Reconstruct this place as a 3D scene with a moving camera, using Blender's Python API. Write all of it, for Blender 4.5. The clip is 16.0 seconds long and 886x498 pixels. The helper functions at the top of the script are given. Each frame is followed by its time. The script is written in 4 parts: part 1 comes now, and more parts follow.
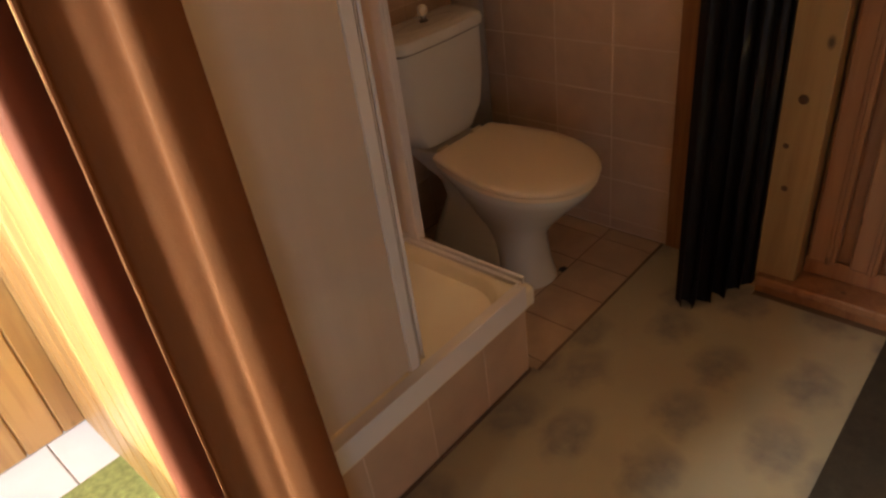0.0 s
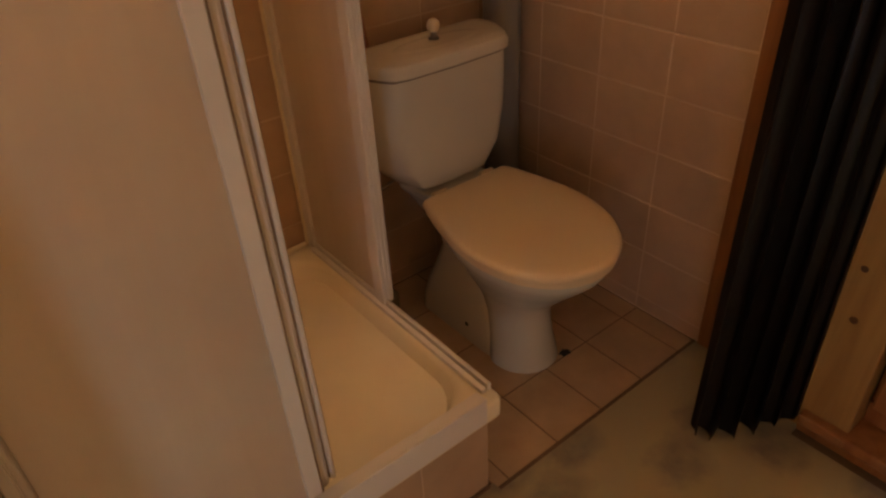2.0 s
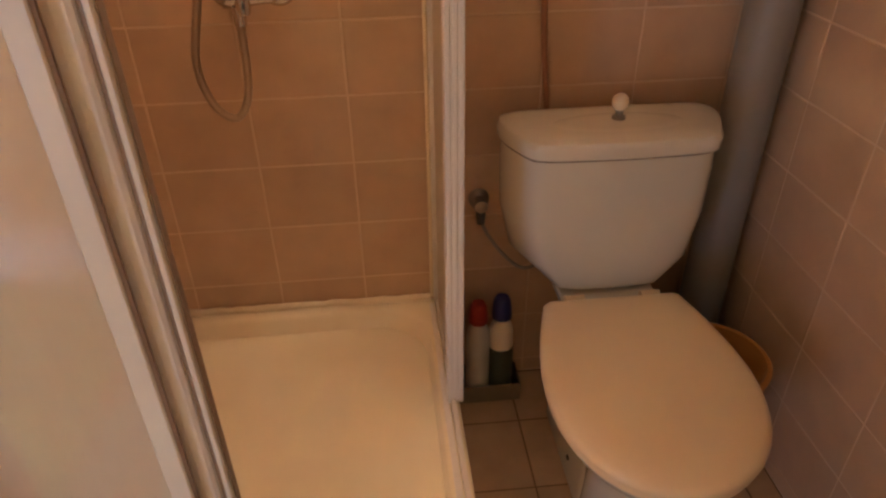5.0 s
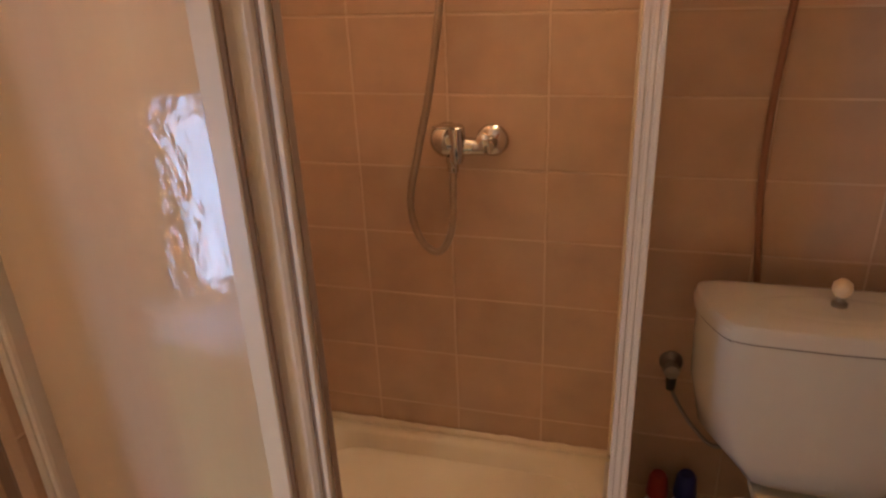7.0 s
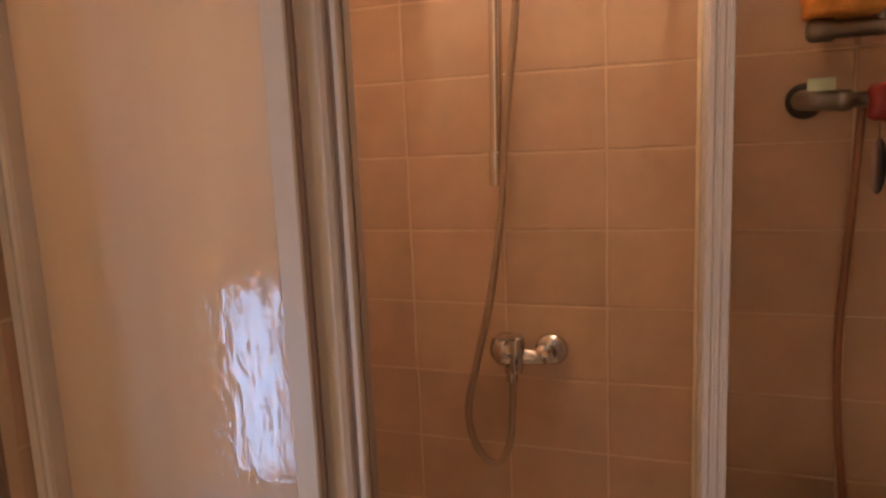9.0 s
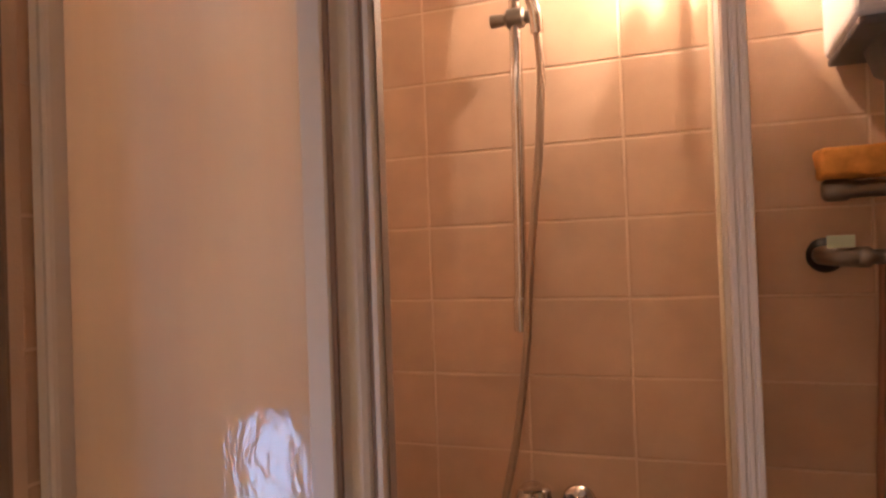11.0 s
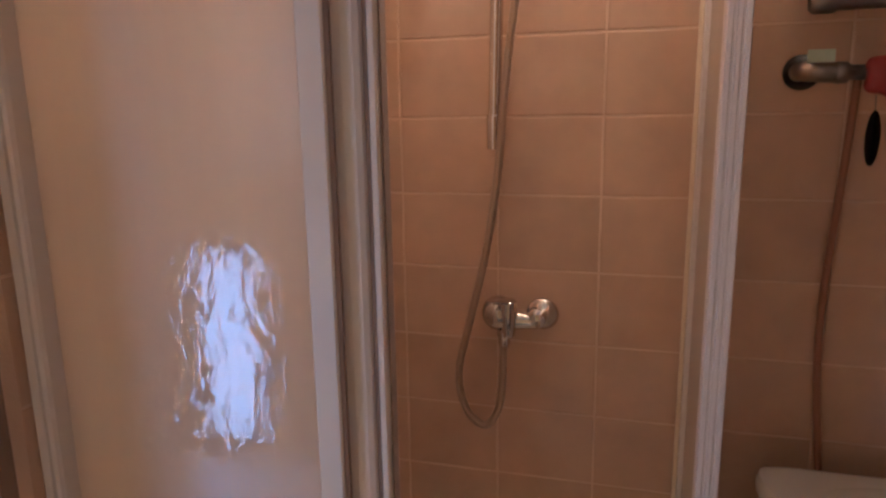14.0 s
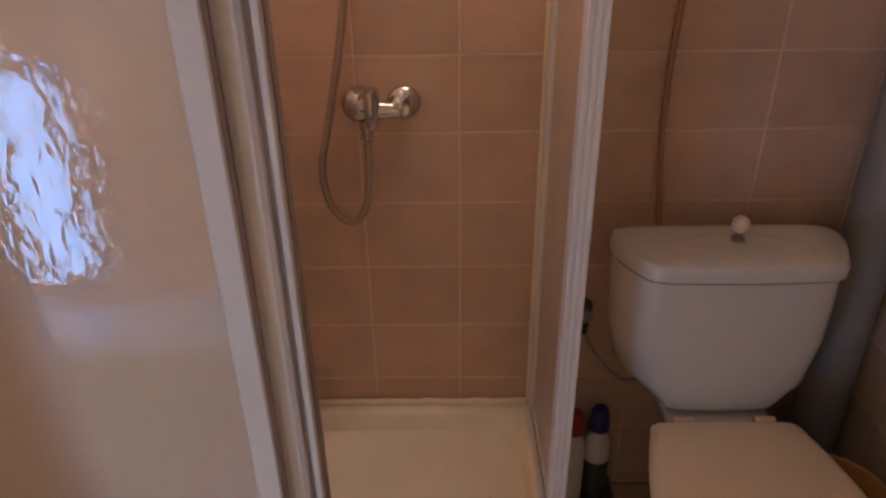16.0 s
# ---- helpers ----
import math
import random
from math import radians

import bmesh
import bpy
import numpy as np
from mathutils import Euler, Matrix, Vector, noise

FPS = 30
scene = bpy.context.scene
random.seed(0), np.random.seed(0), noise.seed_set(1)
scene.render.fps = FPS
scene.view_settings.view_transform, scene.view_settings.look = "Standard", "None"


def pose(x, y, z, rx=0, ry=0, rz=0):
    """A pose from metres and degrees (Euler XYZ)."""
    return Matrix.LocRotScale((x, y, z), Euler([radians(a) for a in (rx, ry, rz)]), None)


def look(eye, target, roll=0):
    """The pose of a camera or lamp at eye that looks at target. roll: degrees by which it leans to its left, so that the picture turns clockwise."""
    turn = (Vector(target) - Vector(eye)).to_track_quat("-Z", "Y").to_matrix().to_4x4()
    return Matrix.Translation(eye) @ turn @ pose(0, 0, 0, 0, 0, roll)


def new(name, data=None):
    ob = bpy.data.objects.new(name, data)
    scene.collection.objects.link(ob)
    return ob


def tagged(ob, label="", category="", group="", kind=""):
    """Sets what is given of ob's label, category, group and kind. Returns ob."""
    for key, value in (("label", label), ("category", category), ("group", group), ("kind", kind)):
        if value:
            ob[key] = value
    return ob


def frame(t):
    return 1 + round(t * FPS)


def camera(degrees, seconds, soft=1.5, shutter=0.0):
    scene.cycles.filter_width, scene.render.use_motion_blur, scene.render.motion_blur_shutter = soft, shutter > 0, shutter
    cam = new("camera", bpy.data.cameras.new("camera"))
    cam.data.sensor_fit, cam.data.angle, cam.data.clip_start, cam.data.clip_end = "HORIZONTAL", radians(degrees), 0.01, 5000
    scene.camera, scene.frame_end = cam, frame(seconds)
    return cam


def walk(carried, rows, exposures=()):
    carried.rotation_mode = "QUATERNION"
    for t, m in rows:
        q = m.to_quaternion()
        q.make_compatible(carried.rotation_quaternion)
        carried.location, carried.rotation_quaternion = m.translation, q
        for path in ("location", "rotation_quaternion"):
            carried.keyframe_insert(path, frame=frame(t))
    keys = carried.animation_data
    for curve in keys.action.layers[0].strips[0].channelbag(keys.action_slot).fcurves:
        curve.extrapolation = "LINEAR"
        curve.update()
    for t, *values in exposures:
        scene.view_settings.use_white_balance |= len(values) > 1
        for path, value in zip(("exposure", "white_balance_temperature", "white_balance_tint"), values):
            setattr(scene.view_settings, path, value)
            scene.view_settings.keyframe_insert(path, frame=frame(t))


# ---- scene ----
cam = camera(66.6, 16.0, soft=2.5)
PATH = [
    (0, (-1.084, -1.586, 1.309), (0.081, -0.382, 0.216), -8.2),
    (0.5, (-0.978, -1.549, 1.302), (0.16, -0.344, 0.183), -6.5),
    (1, (-0.853, -1.5, 1.29), (0.263, -0.285, 0.159), -4.5),
    (1.5, (-0.727, -1.46, 1.3), (0.349, -0.224, 0.153), -2.8),
    (2, (-0.633, -1.457, 1.286), (0.357, -0.136, 0.158), -3.4),
    (2.5, (-0.509, -1.458, 1.293), (0.368, -0.063, 0.16), -2.6),
    (3, (-0.382, -1.472, 1.289), (0.323, 0.019, 0.158), -1.3),
    (3.2, (-0.352, -1.473, 1.273), (0.297, 0.052, 0.153), -1.4),
    (5.5, (-0.059, -1.307, 1.3), (-0.059, 0.387, 0.237), -0.4),
    (6, (-0.031, -1.303, 1.319), (-0.206, 0.432, 0.339), -0.3),
    (6.5, (-0.002, -1.298, 1.335), (-0.367, 0.452, 0.439), -1.9),
    (7, (-0.012, -1.3, 1.352), (-0.525, 0.462, 0.558), -2.4),
    (7.5, (-0.033, -1.29, 1.382), (-0.651, 0.476, 0.674), -2.9),
    (8, (-0.021, -1.281, 1.41), (-0.709, 0.506, 0.833), -3.3),
    (8.5, (-0.046, -1.291, 1.423), (-0.702, 0.544, 0.973), -2.7),
    (9, (-0.04, -1.298, 1.427), (-0.699, 0.565, 1.12), -2.5),
    (9.5, (-0.052, -1.306, 1.461), (-0.706, 0.571, 1.235), -2.4),
    (10, (-0.047, -1.308, 1.481), (-0.724, 0.57, 1.355), -2.4),
    (10.2, (-0.053, -1.305, 1.495), (-0.728, 0.575, 1.396), -2.6),
    (12.3, (-0.031, -1.327, 1.475), (-0.783, 0.518, 1.655), -0.9),
    (12.5, (-0.043, -1.325, 1.483), (-0.789, 0.528, 1.585), -1.3),
    (13, (-0.023, -1.303, 1.479), (-0.782, 0.544, 1.361), -1.3),
    (13.5, (-0.093, -1.31, 1.446), (-0.701, 0.576, 1.178), -0.7),
    (14, (-0.108, -1.313, 1.421), (-0.647, 0.569, 1.014), -0.9),
    (14.5, (-0.149, -1.321, 1.365), (-0.589, 0.564, 0.864), -0.7),
    (15, (-0.17, -1.301, 1.358), (-0.504, 0.553, 0.685), -0.8),
    (15.5, (-0.179, -1.29, 1.346), (-0.358, 0.534, 0.544), -1.1),
    (16, (-0.187, -1.291, 1.357), (-0.212, 0.487, 0.441), -0.9),
]
EXPOSURE = [
    (0.0, 0.12, 6850, 8), (1.5, 0.2, 7900, 10), (2.0, 0.35, 7900, 10), (2.5, 0.66, 7700, 10), (3.0, 0.98, 7400, 10), (5.5, 1.26, 6000, 8), (7.0, 1.1, 5900, 8), (9.0, 0.86, 5700, 10), (10.0, 0.86, 5600, 12),
    (12.5, 0.58, 5250, 17), (13.0, 0.7, 4950, 14), (14.0, 0.76, 4700, 11), (15.5, 0.85, 4600, 9), (16.0, 0.82, 4650, 8),
]
walk(cam, [(t, look(eye, target, roll)) for t, eye, target, roll in PATH], EXPOSURE)

# ---- world and lights ----
world = bpy.data.worlds.new("world")
scene.world = world
world.use_nodes = True
wn = world.node_tree
sky = wn.nodes.new("ShaderNodeTexSky")
sky.sky_type, sky.sun_disc = "NISHITA", False
sky.sun_elevation, sky.sun_rotation = radians(26), radians(274.5)
wn.nodes["Background"].inputs[1].default_value = 0.12
wn.links.new(sky.outputs[0], wn.nodes["Background"].inputs[0])


def lamp(name, kind, energy, colour, m, **settings):
    data = bpy.data.lights.new(name, kind)
    data.energy, data.color = energy, colour
    for key, value in settings.items():
        if key == "size":
            data.shape, data.size, data.size_y = "RECTANGLE", value[0], value[1]
        elif key == "radius":
            data.shadow_soft_size = value
        elif key == "angle":
            data.angle = value
    ob = new(name, data)
    ob.matrix_world = m
    return ob


WARM = (1.0, 0.69, 0.42)
DAY = (0.8, 0.88, 1.0)
lamp("sun", "SUN", 5.0, (1.0, 0.93, 0.82), look((-3.94, -0.43, 2.1), (-0.86, -0.67, 0.6)), angle=radians(0.5))
lamp("bulb", "POINT", 14.0, WARM, pose(-0.05, -0.11, 2.155), radius=0.008)
# daylight fill at the assumed hall window, which is out of view
lamp("window_daylight", "AREA", 56.0, DAY, look((-2.36, -0.43, 1.45), (-0.9, -0.9, 0.8)), size=(0.7, 1.0))
lamp("door_daylight", "AREA", 4.2, (0.5, 0.68, 1.0), look((-1.66, -2.43, 0.485), (-1.66, -0.8, 0.485)), size=(0.26, 0.8))

# ---- materials ----


def material(name, base, rough=0.5, metal=0.0, vary=0.12, scale=6.0, bump=0.1, bump_scale=60.0, per_piece=0.0, coat=0.0, stretch=(1, 1, 1), dirt=0.0):
    """Base colour with large stains, fine grain, a change from piece to piece, and fine relief."""
    mat = bpy.data.materials.new(name)
    mat.use_nodes = True
    nt = mat.node_tree
    p = nt.nodes["Principled BSDF"]
    co = nt.nodes.new("ShaderNodeTexCoord")
    mp = nt.nodes.new("ShaderNodeMapping")
    mp.inputs["Scale"].default_value = stretch
    geo = nt.nodes.new("ShaderNodeNewGeometry")
    nt.links.new(geo.outputs["Position"], mp.inputs["Vector"])
    big = nt.nodes.new("ShaderNodeTexNoise")
    big.inputs["Scale"].default_value, big.inputs["Detail"].default_value = scale, 6
    fine = nt.nodes.new("ShaderNodeTexNoise")
    fine.inputs["Scale"].default_value, fine.inputs["Detail"].default_value = bump_scale, 4
    for n in (big, fine):
        nt.links.new(mp.outputs[0], n.inputs["Vector"])
    ramp = nt.nodes.new("ShaderNodeMapRange")
    ramp.inputs["From Min"].default_value, ramp.inputs["From Max"].default_value = 0.3, 0.7
    ramp.inputs["To Min"].default_value, ramp.inputs["To Max"].default_value = 1 - vary, 1 + vary
    nt.links.new(big.outputs["Fac"], ramp.inputs["Value"])
    info = nt.nodes.new("ShaderNodeObjectInfo")
    piece = nt.nodes.new("ShaderNodeMapRange")
    piece.inputs["To Min"].default_value, piece.inputs["To Max"].default_value = 1 - per_piece, 1 + per_piece
    nt.links.new(info.outputs["Random"], piece.inputs["Value"])
    mul = nt.nodes.new("ShaderNodeMath")
    mul.operation = "MULTIPLY"
    nt.links.new(ramp.outputs[0], mul.inputs[0])
    nt.links.new(piece.outputs[0], mul.inputs[1])
    col = nt.nodes.new("ShaderNodeVectorMath")
    col.operation = "SCALE"
    col.inputs[0].default_value = base
    nt.links.new(mul.outputs[0], col.inputs["Scale"])
    nt.links.new(col.outputs[0], p.inputs["Base Color"])
    rr = nt.nodes.new("ShaderNodeMapRange")
    rr.inputs["To Min"].default_value, rr.inputs["To Max"].default_value = max(0.02, rough - 0.03), min(1, rough + 0.03)
    nt.links.new(fine.outputs["Fac"], rr.inputs["Value"])
    nt.links.new(rr.outputs[0], p.inputs["Roughness"])
    b = nt.nodes.new("ShaderNodeBump")
    b.inputs["Strength"].default_value, b.inputs["Distance"].default_value = bump, 0.002
    nt.links.new(fine.outputs["Fac"], b.inputs["Height"])
    nt.links.new(b.outputs[0], p.inputs["Normal"])
    p.inputs["Metallic"].default_value = metal
    p.inputs["Coat Weight"].default_value, p.inputs["Coat Roughness"].default_value = coat, 0.15
    return mat


def wood(name, light, dark, rough=0.4, axis=2, coat=0.2, per_piece=0.12):
    """Pine: stretched grain along one axis and scattered dark knots."""
    mat = bpy.data.materials.new(name)
    mat.use_nodes = True
    nt = mat.node_tree
    p = nt.nodes["Principled BSDF"]
    geo = nt.nodes.new("ShaderNodeNewGeometry")
    info = nt.nodes.new("ShaderNodeObjectInfo")
    shift = nt.nodes.new("ShaderNodeVectorMath")
    shift.operation = "MULTIPLY_ADD"
    shift.inputs[1].default_value = (7.3, 3.1, 5.7)
    nt.links.new(info.outputs["Random"], shift.inputs[0])
    nt.links.new(geo.outputs["Position"], shift.inputs[2])
    mp = nt.nodes.new("ShaderNodeMapping")
    s = [14.0, 14.0, 14.0]
    s[axis] = 0.9
    mp.inputs["Scale"].default_value = s
    nt.links.new(shift.outputs[0], mp.inputs["Vector"])
    grain = nt.nodes.new("ShaderNodeTexNoise")
    grain.inputs["Scale"].default_value, grain.inputs["Detail"].default_value, grain.inputs["Distortion"].default_value = 1.6, 8, 1.2
    nt.links.new(mp.outputs[0], grain.inputs["Vector"])
    ramp = nt.nodes.new("ShaderNodeValToRGB")
    ramp.color_ramp.elements[0].position, ramp.color_ramp.elements[0].color = 0.32, (*dark, 1)
    ramp.color_ramp.elements[1].position, ramp.color_ramp.elements[1].color = 0.62, (*light, 1)
    nt.links.new(grain.outputs["Fac"], ramp.inputs[0])
    mk = nt.nodes.new("ShaderNodeMapping")
    k = [9.0, 9.0, 9.0]
    k[axis] = 5.0
    mk.inputs["Scale"].default_value = k
    nt.links.new(shift.outputs[0], mk.inputs["Vector"])
    knots = nt.nodes.new("ShaderNodeTexVoronoi")
    knots.inputs["Scale"].default_value = 0.9
    nt.links.new(mk.outputs[0], knots.inputs["Vector"])
    kr = nt.nodes.new("ShaderNodeMapRange")
    kr.inputs["From Min"].default_value, kr.inputs["From Max"].default_value = 0.035, 0.1
    kr.inputs["To Min"].default_value, kr.inputs["To Max"].default_value = 0.25, 1.0
    nt.links.new(knots.outputs["Distance"], kr.inputs["Value"])
    piece = nt.nodes.new("ShaderNodeMapRange")
    piece.inputs["To Min"].default_value, piece.inputs["To Max"].default_value = 1 - per_piece, 1 + per_piece
    nt.links.new(info.outputs["Random"], piece.inputs["Value"])
    mul = nt.nodes.new("ShaderNodeMath")
    mul.operation = "MULTIPLY"
    nt.links.new(kr.outputs[0], mul.inputs[0])
    nt.links.new(piece.outputs[0], mul.inputs[1])
    col = nt.nodes.new("ShaderNodeVectorMath")
    col.operation = "SCALE"
    nt.links.new(ramp.outputs[0], col.inputs[0])
    nt.links.new(mul.outputs[0], col.inputs["Scale"])
    nt.links.new(col.outputs[0], p.inputs["Base Color"])
    p.inputs["Roughness"].default_value = rough
    p.inputs["Coat Weight"].default_value, p.inputs["Coat Roughness"].default_value = coat, 0.25
    b = nt.nodes.new("ShaderNodeBump")
    b.inputs["Strength"].default_value, b.inputs["Distance"].default_value = 0.25, 0.002
    nt.links.new(grain.outputs["Fac"], b.inputs["Height"])
    nt.links.new(b.outputs[0], p.inputs["Normal"])
    return mat


def vinyl_material():
    """Cream sheet vinyl printed with soft grey-blue stone spots."""
    mat = bpy.data.materials.new("printed vinyl")
    mat.use_nodes = True
    nt = mat.node_tree
    p = nt.nodes["Principled BSDF"]
    geo = nt.nodes.new("ShaderNodeNewGeometry")
    warp = nt.nodes.new("ShaderNodeTexNoise")
    warp.inputs["Scale"].default_value, warp.inputs["Detail"].default_value = 13, 5
    nt.links.new(geo.outputs["Position"], warp.inputs["Vector"])
    add = nt.nodes.new("ShaderNodeVectorMath")
    add.operation = "MULTIPLY_ADD"
    add.inputs[1].default_value = (0.1, 0.1, 0.0)
    nt.links.new(warp.outputs["Color"], add.inputs[0])
    nt.links.new(geo.outputs["Position"], add.inputs[2])
    mp = nt.nodes.new("ShaderNodeMapping")
    mp.inputs["Scale"].default_value = (3.9, 5.2, 0.0)
    nt.links.new(add.outputs[0], mp.inputs["Vector"])
    cells = nt.nodes.new("ShaderNodeTexVoronoi")
    cells.voronoi_dimensions = "2D"
    cells.inputs["Scale"].default_value, cells.inputs["Randomness"].default_value = 1.0, 0.75
    nt.links.new(mp.outputs[0], cells.inputs["Vector"])
    spot = nt.nodes.new("ShaderNodeMapRange")
    spot.inputs["From Min"].default_value, spot.inputs["From Max"].default_value = 0.4, 0.2
    nt.links.new(cells.outputs["Distance"], spot.inputs["Value"])
    speck = nt.nodes.new("ShaderNodeTexNoise")
    speck.inputs["Scale"].default_value, speck.inputs["Detail"].default_value = 26, 3
    nt.links.new(geo.outputs["Position"], speck.inputs["Vector"])
    mul = nt.nodes.new("ShaderNodeMath")
    mul.operation = "MULTIPLY"
    nt.links.new(spot.outputs[0], mul.inputs[0])
    nt.links.new(speck.outputs["Fac"], mul.inputs[1])
    tone = nt.nodes.new("ShaderNodeTexNoise")
    tone.inputs["Scale"].default_value, tone.inputs["Detail"].default_value = 5, 5
    nt.links.new(geo.outputs["Position"], tone.inputs["Vector"])
    base = nt.nodes.new("ShaderNodeMix")
    base.data_type = "RGBA"
    base.inputs["A"].default_value, base.inputs["B"].default_value = (0.37, 0.305, 0.19, 1), (0.44, 0.375, 0.245, 1)
    nt.links.new(tone.outputs["Fac"], base.inputs["Factor"])
    mix = nt.nodes.new("ShaderNodeMix")
    mix.data_type = "RGBA"
    mix.inputs["B"].default_value = (0.14, 0.132, 0.135, 1)
    nt.links.new(mul.outputs[0], mix.inputs["Factor"])
    nt.links.new(base.outputs["Result"], mix.inputs["A"])
    nt.links.new(mix.outputs["Result"], p.inputs["Base Color"])
    p.inputs["Roughness"].default_value = 0.38
    b = nt.nodes.new("ShaderNodeBump")
    b.inputs["Strength"].default_value, b.inputs["Distance"].default_value = 0.15, 0.001
    nt.links.new(speck.outputs["Fac"], b.inputs["Height"])
    nt.links.new(b.outputs[0], p.inputs["Normal"])
    return mat


def acrylic_material(name="milky acrylic", clear=0.62):
    """Milky acrylic shower pane with a glossy, faintly hammered face and streaks of limescale."""
    mat = bpy.data.materials.new(name)
    mat.use_nodes = True
    nt = mat.node_tree
    p = nt.nodes["Principled BSDF"]
    geo = nt.nodes.new("ShaderNodeNewGeometry")
    mp = nt.nodes.new("ShaderNodeMapping")
    mp.inputs["Scale"].default_value = (1.0, 1.0, 0.5)
    nt.links.new(geo.outputs["Position"], mp.inputs["Vector"])
    fine = nt.nodes.new("ShaderNodeTexNoise")
    fine.inputs["Scale"].default_value, fine.inputs["Detail"].default_value = 120, 1
    nt.links.new(mp.outputs[0], fine.inputs["Vector"])
    ms = nt.nodes.new("ShaderNodeMapping")
    ms.inputs["Scale"].default_value = (16.0, 16.0, 0.8)
    nt.links.new(geo.outputs["Position"], ms.inputs["Vector"])
    streak = nt.nodes.new("ShaderNodeTexNoise")
    streak.inputs["Scale"].default_value, streak.inputs["Detail"].default_value = 1.0, 5
    nt.links.new(ms.outputs[0], streak.inputs["Vector"])
    ramp = nt.nodes.new("ShaderNodeValToRGB")
    ramp.color_ramp.elements[0].position, ramp.color_ramp.elements[0].color = 0.35, (0.91, 0.84, 0.76, 1)
    ramp.color_ramp.elements[1].position, ramp.color_ramp.elements[1].color = 0.7, (0.96, 0.9, 0.83, 1)
    nt.links.new(streak.outputs["Fac"], ramp.inputs[0])
    nt.links.new(ramp.outputs[0], p.inputs["Base Color"])
    p.inputs["Roughness"].default_value = 0.015
    p.inputs["IOR"].default_value = 1.7
    p.inputs["Subsurface Weight"].default_value = 0.0
    mf = nt.nodes.new("ShaderNodeMapping")
    mf.inputs["Scale"].default_value = (80.0, 80.0, 48.0)
    nt.links.new(geo.outputs["Position"], mf.inputs["Vector"])
    flake = nt.nodes.new("ShaderNodeTexNoise")
    flake.inputs["Scale"].default_value, flake.inputs["Detail"].default_value, flake.inputs["Distortion"].default_value = 1.0, 2, 0.6
    nt.links.new(mf.outputs[0], flake.inputs["Vector"])
    b0 = nt.nodes.new("ShaderNodeBump")
    b0.inputs["Strength"].default_value, b0.inputs["Distance"].default_value = 0.12, 0.0035
    nt.links.new(flake.outputs["Fac"], b0.inputs["Height"])
    b = nt.nodes.new("ShaderNodeBump")
    b.inputs["Strength"].default_value, b.inputs["Distance"].default_value = 0.012, 0.002
    nt.links.new(fine.outputs["Fac"], b.inputs["Height"])
    nt.links.new(b0.outputs[0], b.inputs["Normal"])
    nt.links.new(b.outputs[0], p.inputs["Normal"])
    nt.links.new(b.outputs[0], p.inputs["Coat Normal"])
    p.inputs["Coat Weight"].default_value, p.inputs["Coat Roughness"].default_value, p.inputs["Coat IOR"].default_value = 1.0, 0.012, 1.7
    tr = nt.nodes.new("ShaderNodeBsdfTranslucent")
    nt.links.new(ramp.outputs[0], tr.inputs["Color"])
    mix = nt.nodes.new("ShaderNodeMixShader")
    mix.inputs[0].default_value = clear
    out = nt.nodes["Material Output"]
    nt.links.new(p.outputs[0], mix.inputs[1])
    nt.links.new(tr.outputs[0], mix.inputs[2])
    nt.links.new(mix.outputs[0], out.inputs["Surface"])
    return mat


def glass_material():
    mat = bpy.data.materials.new("clear glass")
    mat.use_nodes = True
    p = mat.node_tree.nodes["Principled BSDF"]
    p.inputs["Transmission Weight"].default_value, p.inputs["Roughness"].default_value = 1.0, 0.05
    p.inputs["Base Color"].default_value = (0.95, 0.97, 1, 1)
    return mat


M_TILE = material("beige wall tile", (0.56, 0.385, 0.265), 0.34, vary=0.1, scale=9, bump=0.03, bump_scale=40, per_piece=0.06, coat=0.45)
M_TILE.node_tree.nodes["Principled BSDF"].inputs["Coat Roughness"].default_value = 0.07
M_GROUT = material("pale grout", (0.68, 0.52, 0.385), 0.85, vary=0.12, bump=0.4, bump_scale=200)
M_FLOORTILE = material("brown floor tile", (0.53, 0.37, 0.245), 0.4, vary=0.12, scale=12, bump=0.2, per_piece=0.08)
M_DARKGROUT = material("dark grout", (0.16, 0.105, 0.07), 0.9, vary=0.2, bump=0.4, bump_scale=150)
M_FLOORGROUT = material("brown floor grout", (0.22, 0.14, 0.09), 0.9, vary=0.2, bump=0.4, bump_scale=150)
M_VINYL = vinyl_material()
M_CERAMIC = material("white ceramic", (0.65, 0.625, 0.57), 0.18, vary=0.02, scale=3, bump=0.0, bump_scale=20, coat=0.5)
M_SEAT = material("cream plastic seat", (0.76, 0.62, 0.44), 0.3, vary=0.02, scale=3, bump=0.0, bump_scale=40)
M_TRAY = material("cream acrylic tray", (0.92, 0.84, 0.68), 0.18, vary=0.03, scale=8, bump=0.0, bump_scale=15, coat=0.5)
M_ALU = material("white enamelled aluminium", (0.76, 0.725, 0.71), 0.34, vary=0.02, scale=5, bump=0.0, bump_scale=90)
M_TAUPE = material("taupe rubber", (0.27, 0.2, 0.165), 0.55, vary=0.08)
M_SEAL = material("grey rubber seal", (0.17, 0.145, 0.14), 0.6, vary=0.1)
M_SILICONE = material("yellowed silicone", (0.8, 0.7, 0.54), 0.5, vary=0.1, bump=0.4, bump_scale=80)
M_ACRYLIC = acrylic_material()
M_CHROME = material("chrome", (0.6, 0.57, 0.55), 0.05, metal=1.0, vary=0.03, bump=0.0)
M_HOSE = material("spiral chrome hose", (0.45, 0.36, 0.29), 0.33, metal=1.0, vary=0.08, bump=0.5, bump_scale=400)
M_PINE = wood("varnished pine", (0.58, 0.34, 0.13), (0.4, 0.2, 0.065))
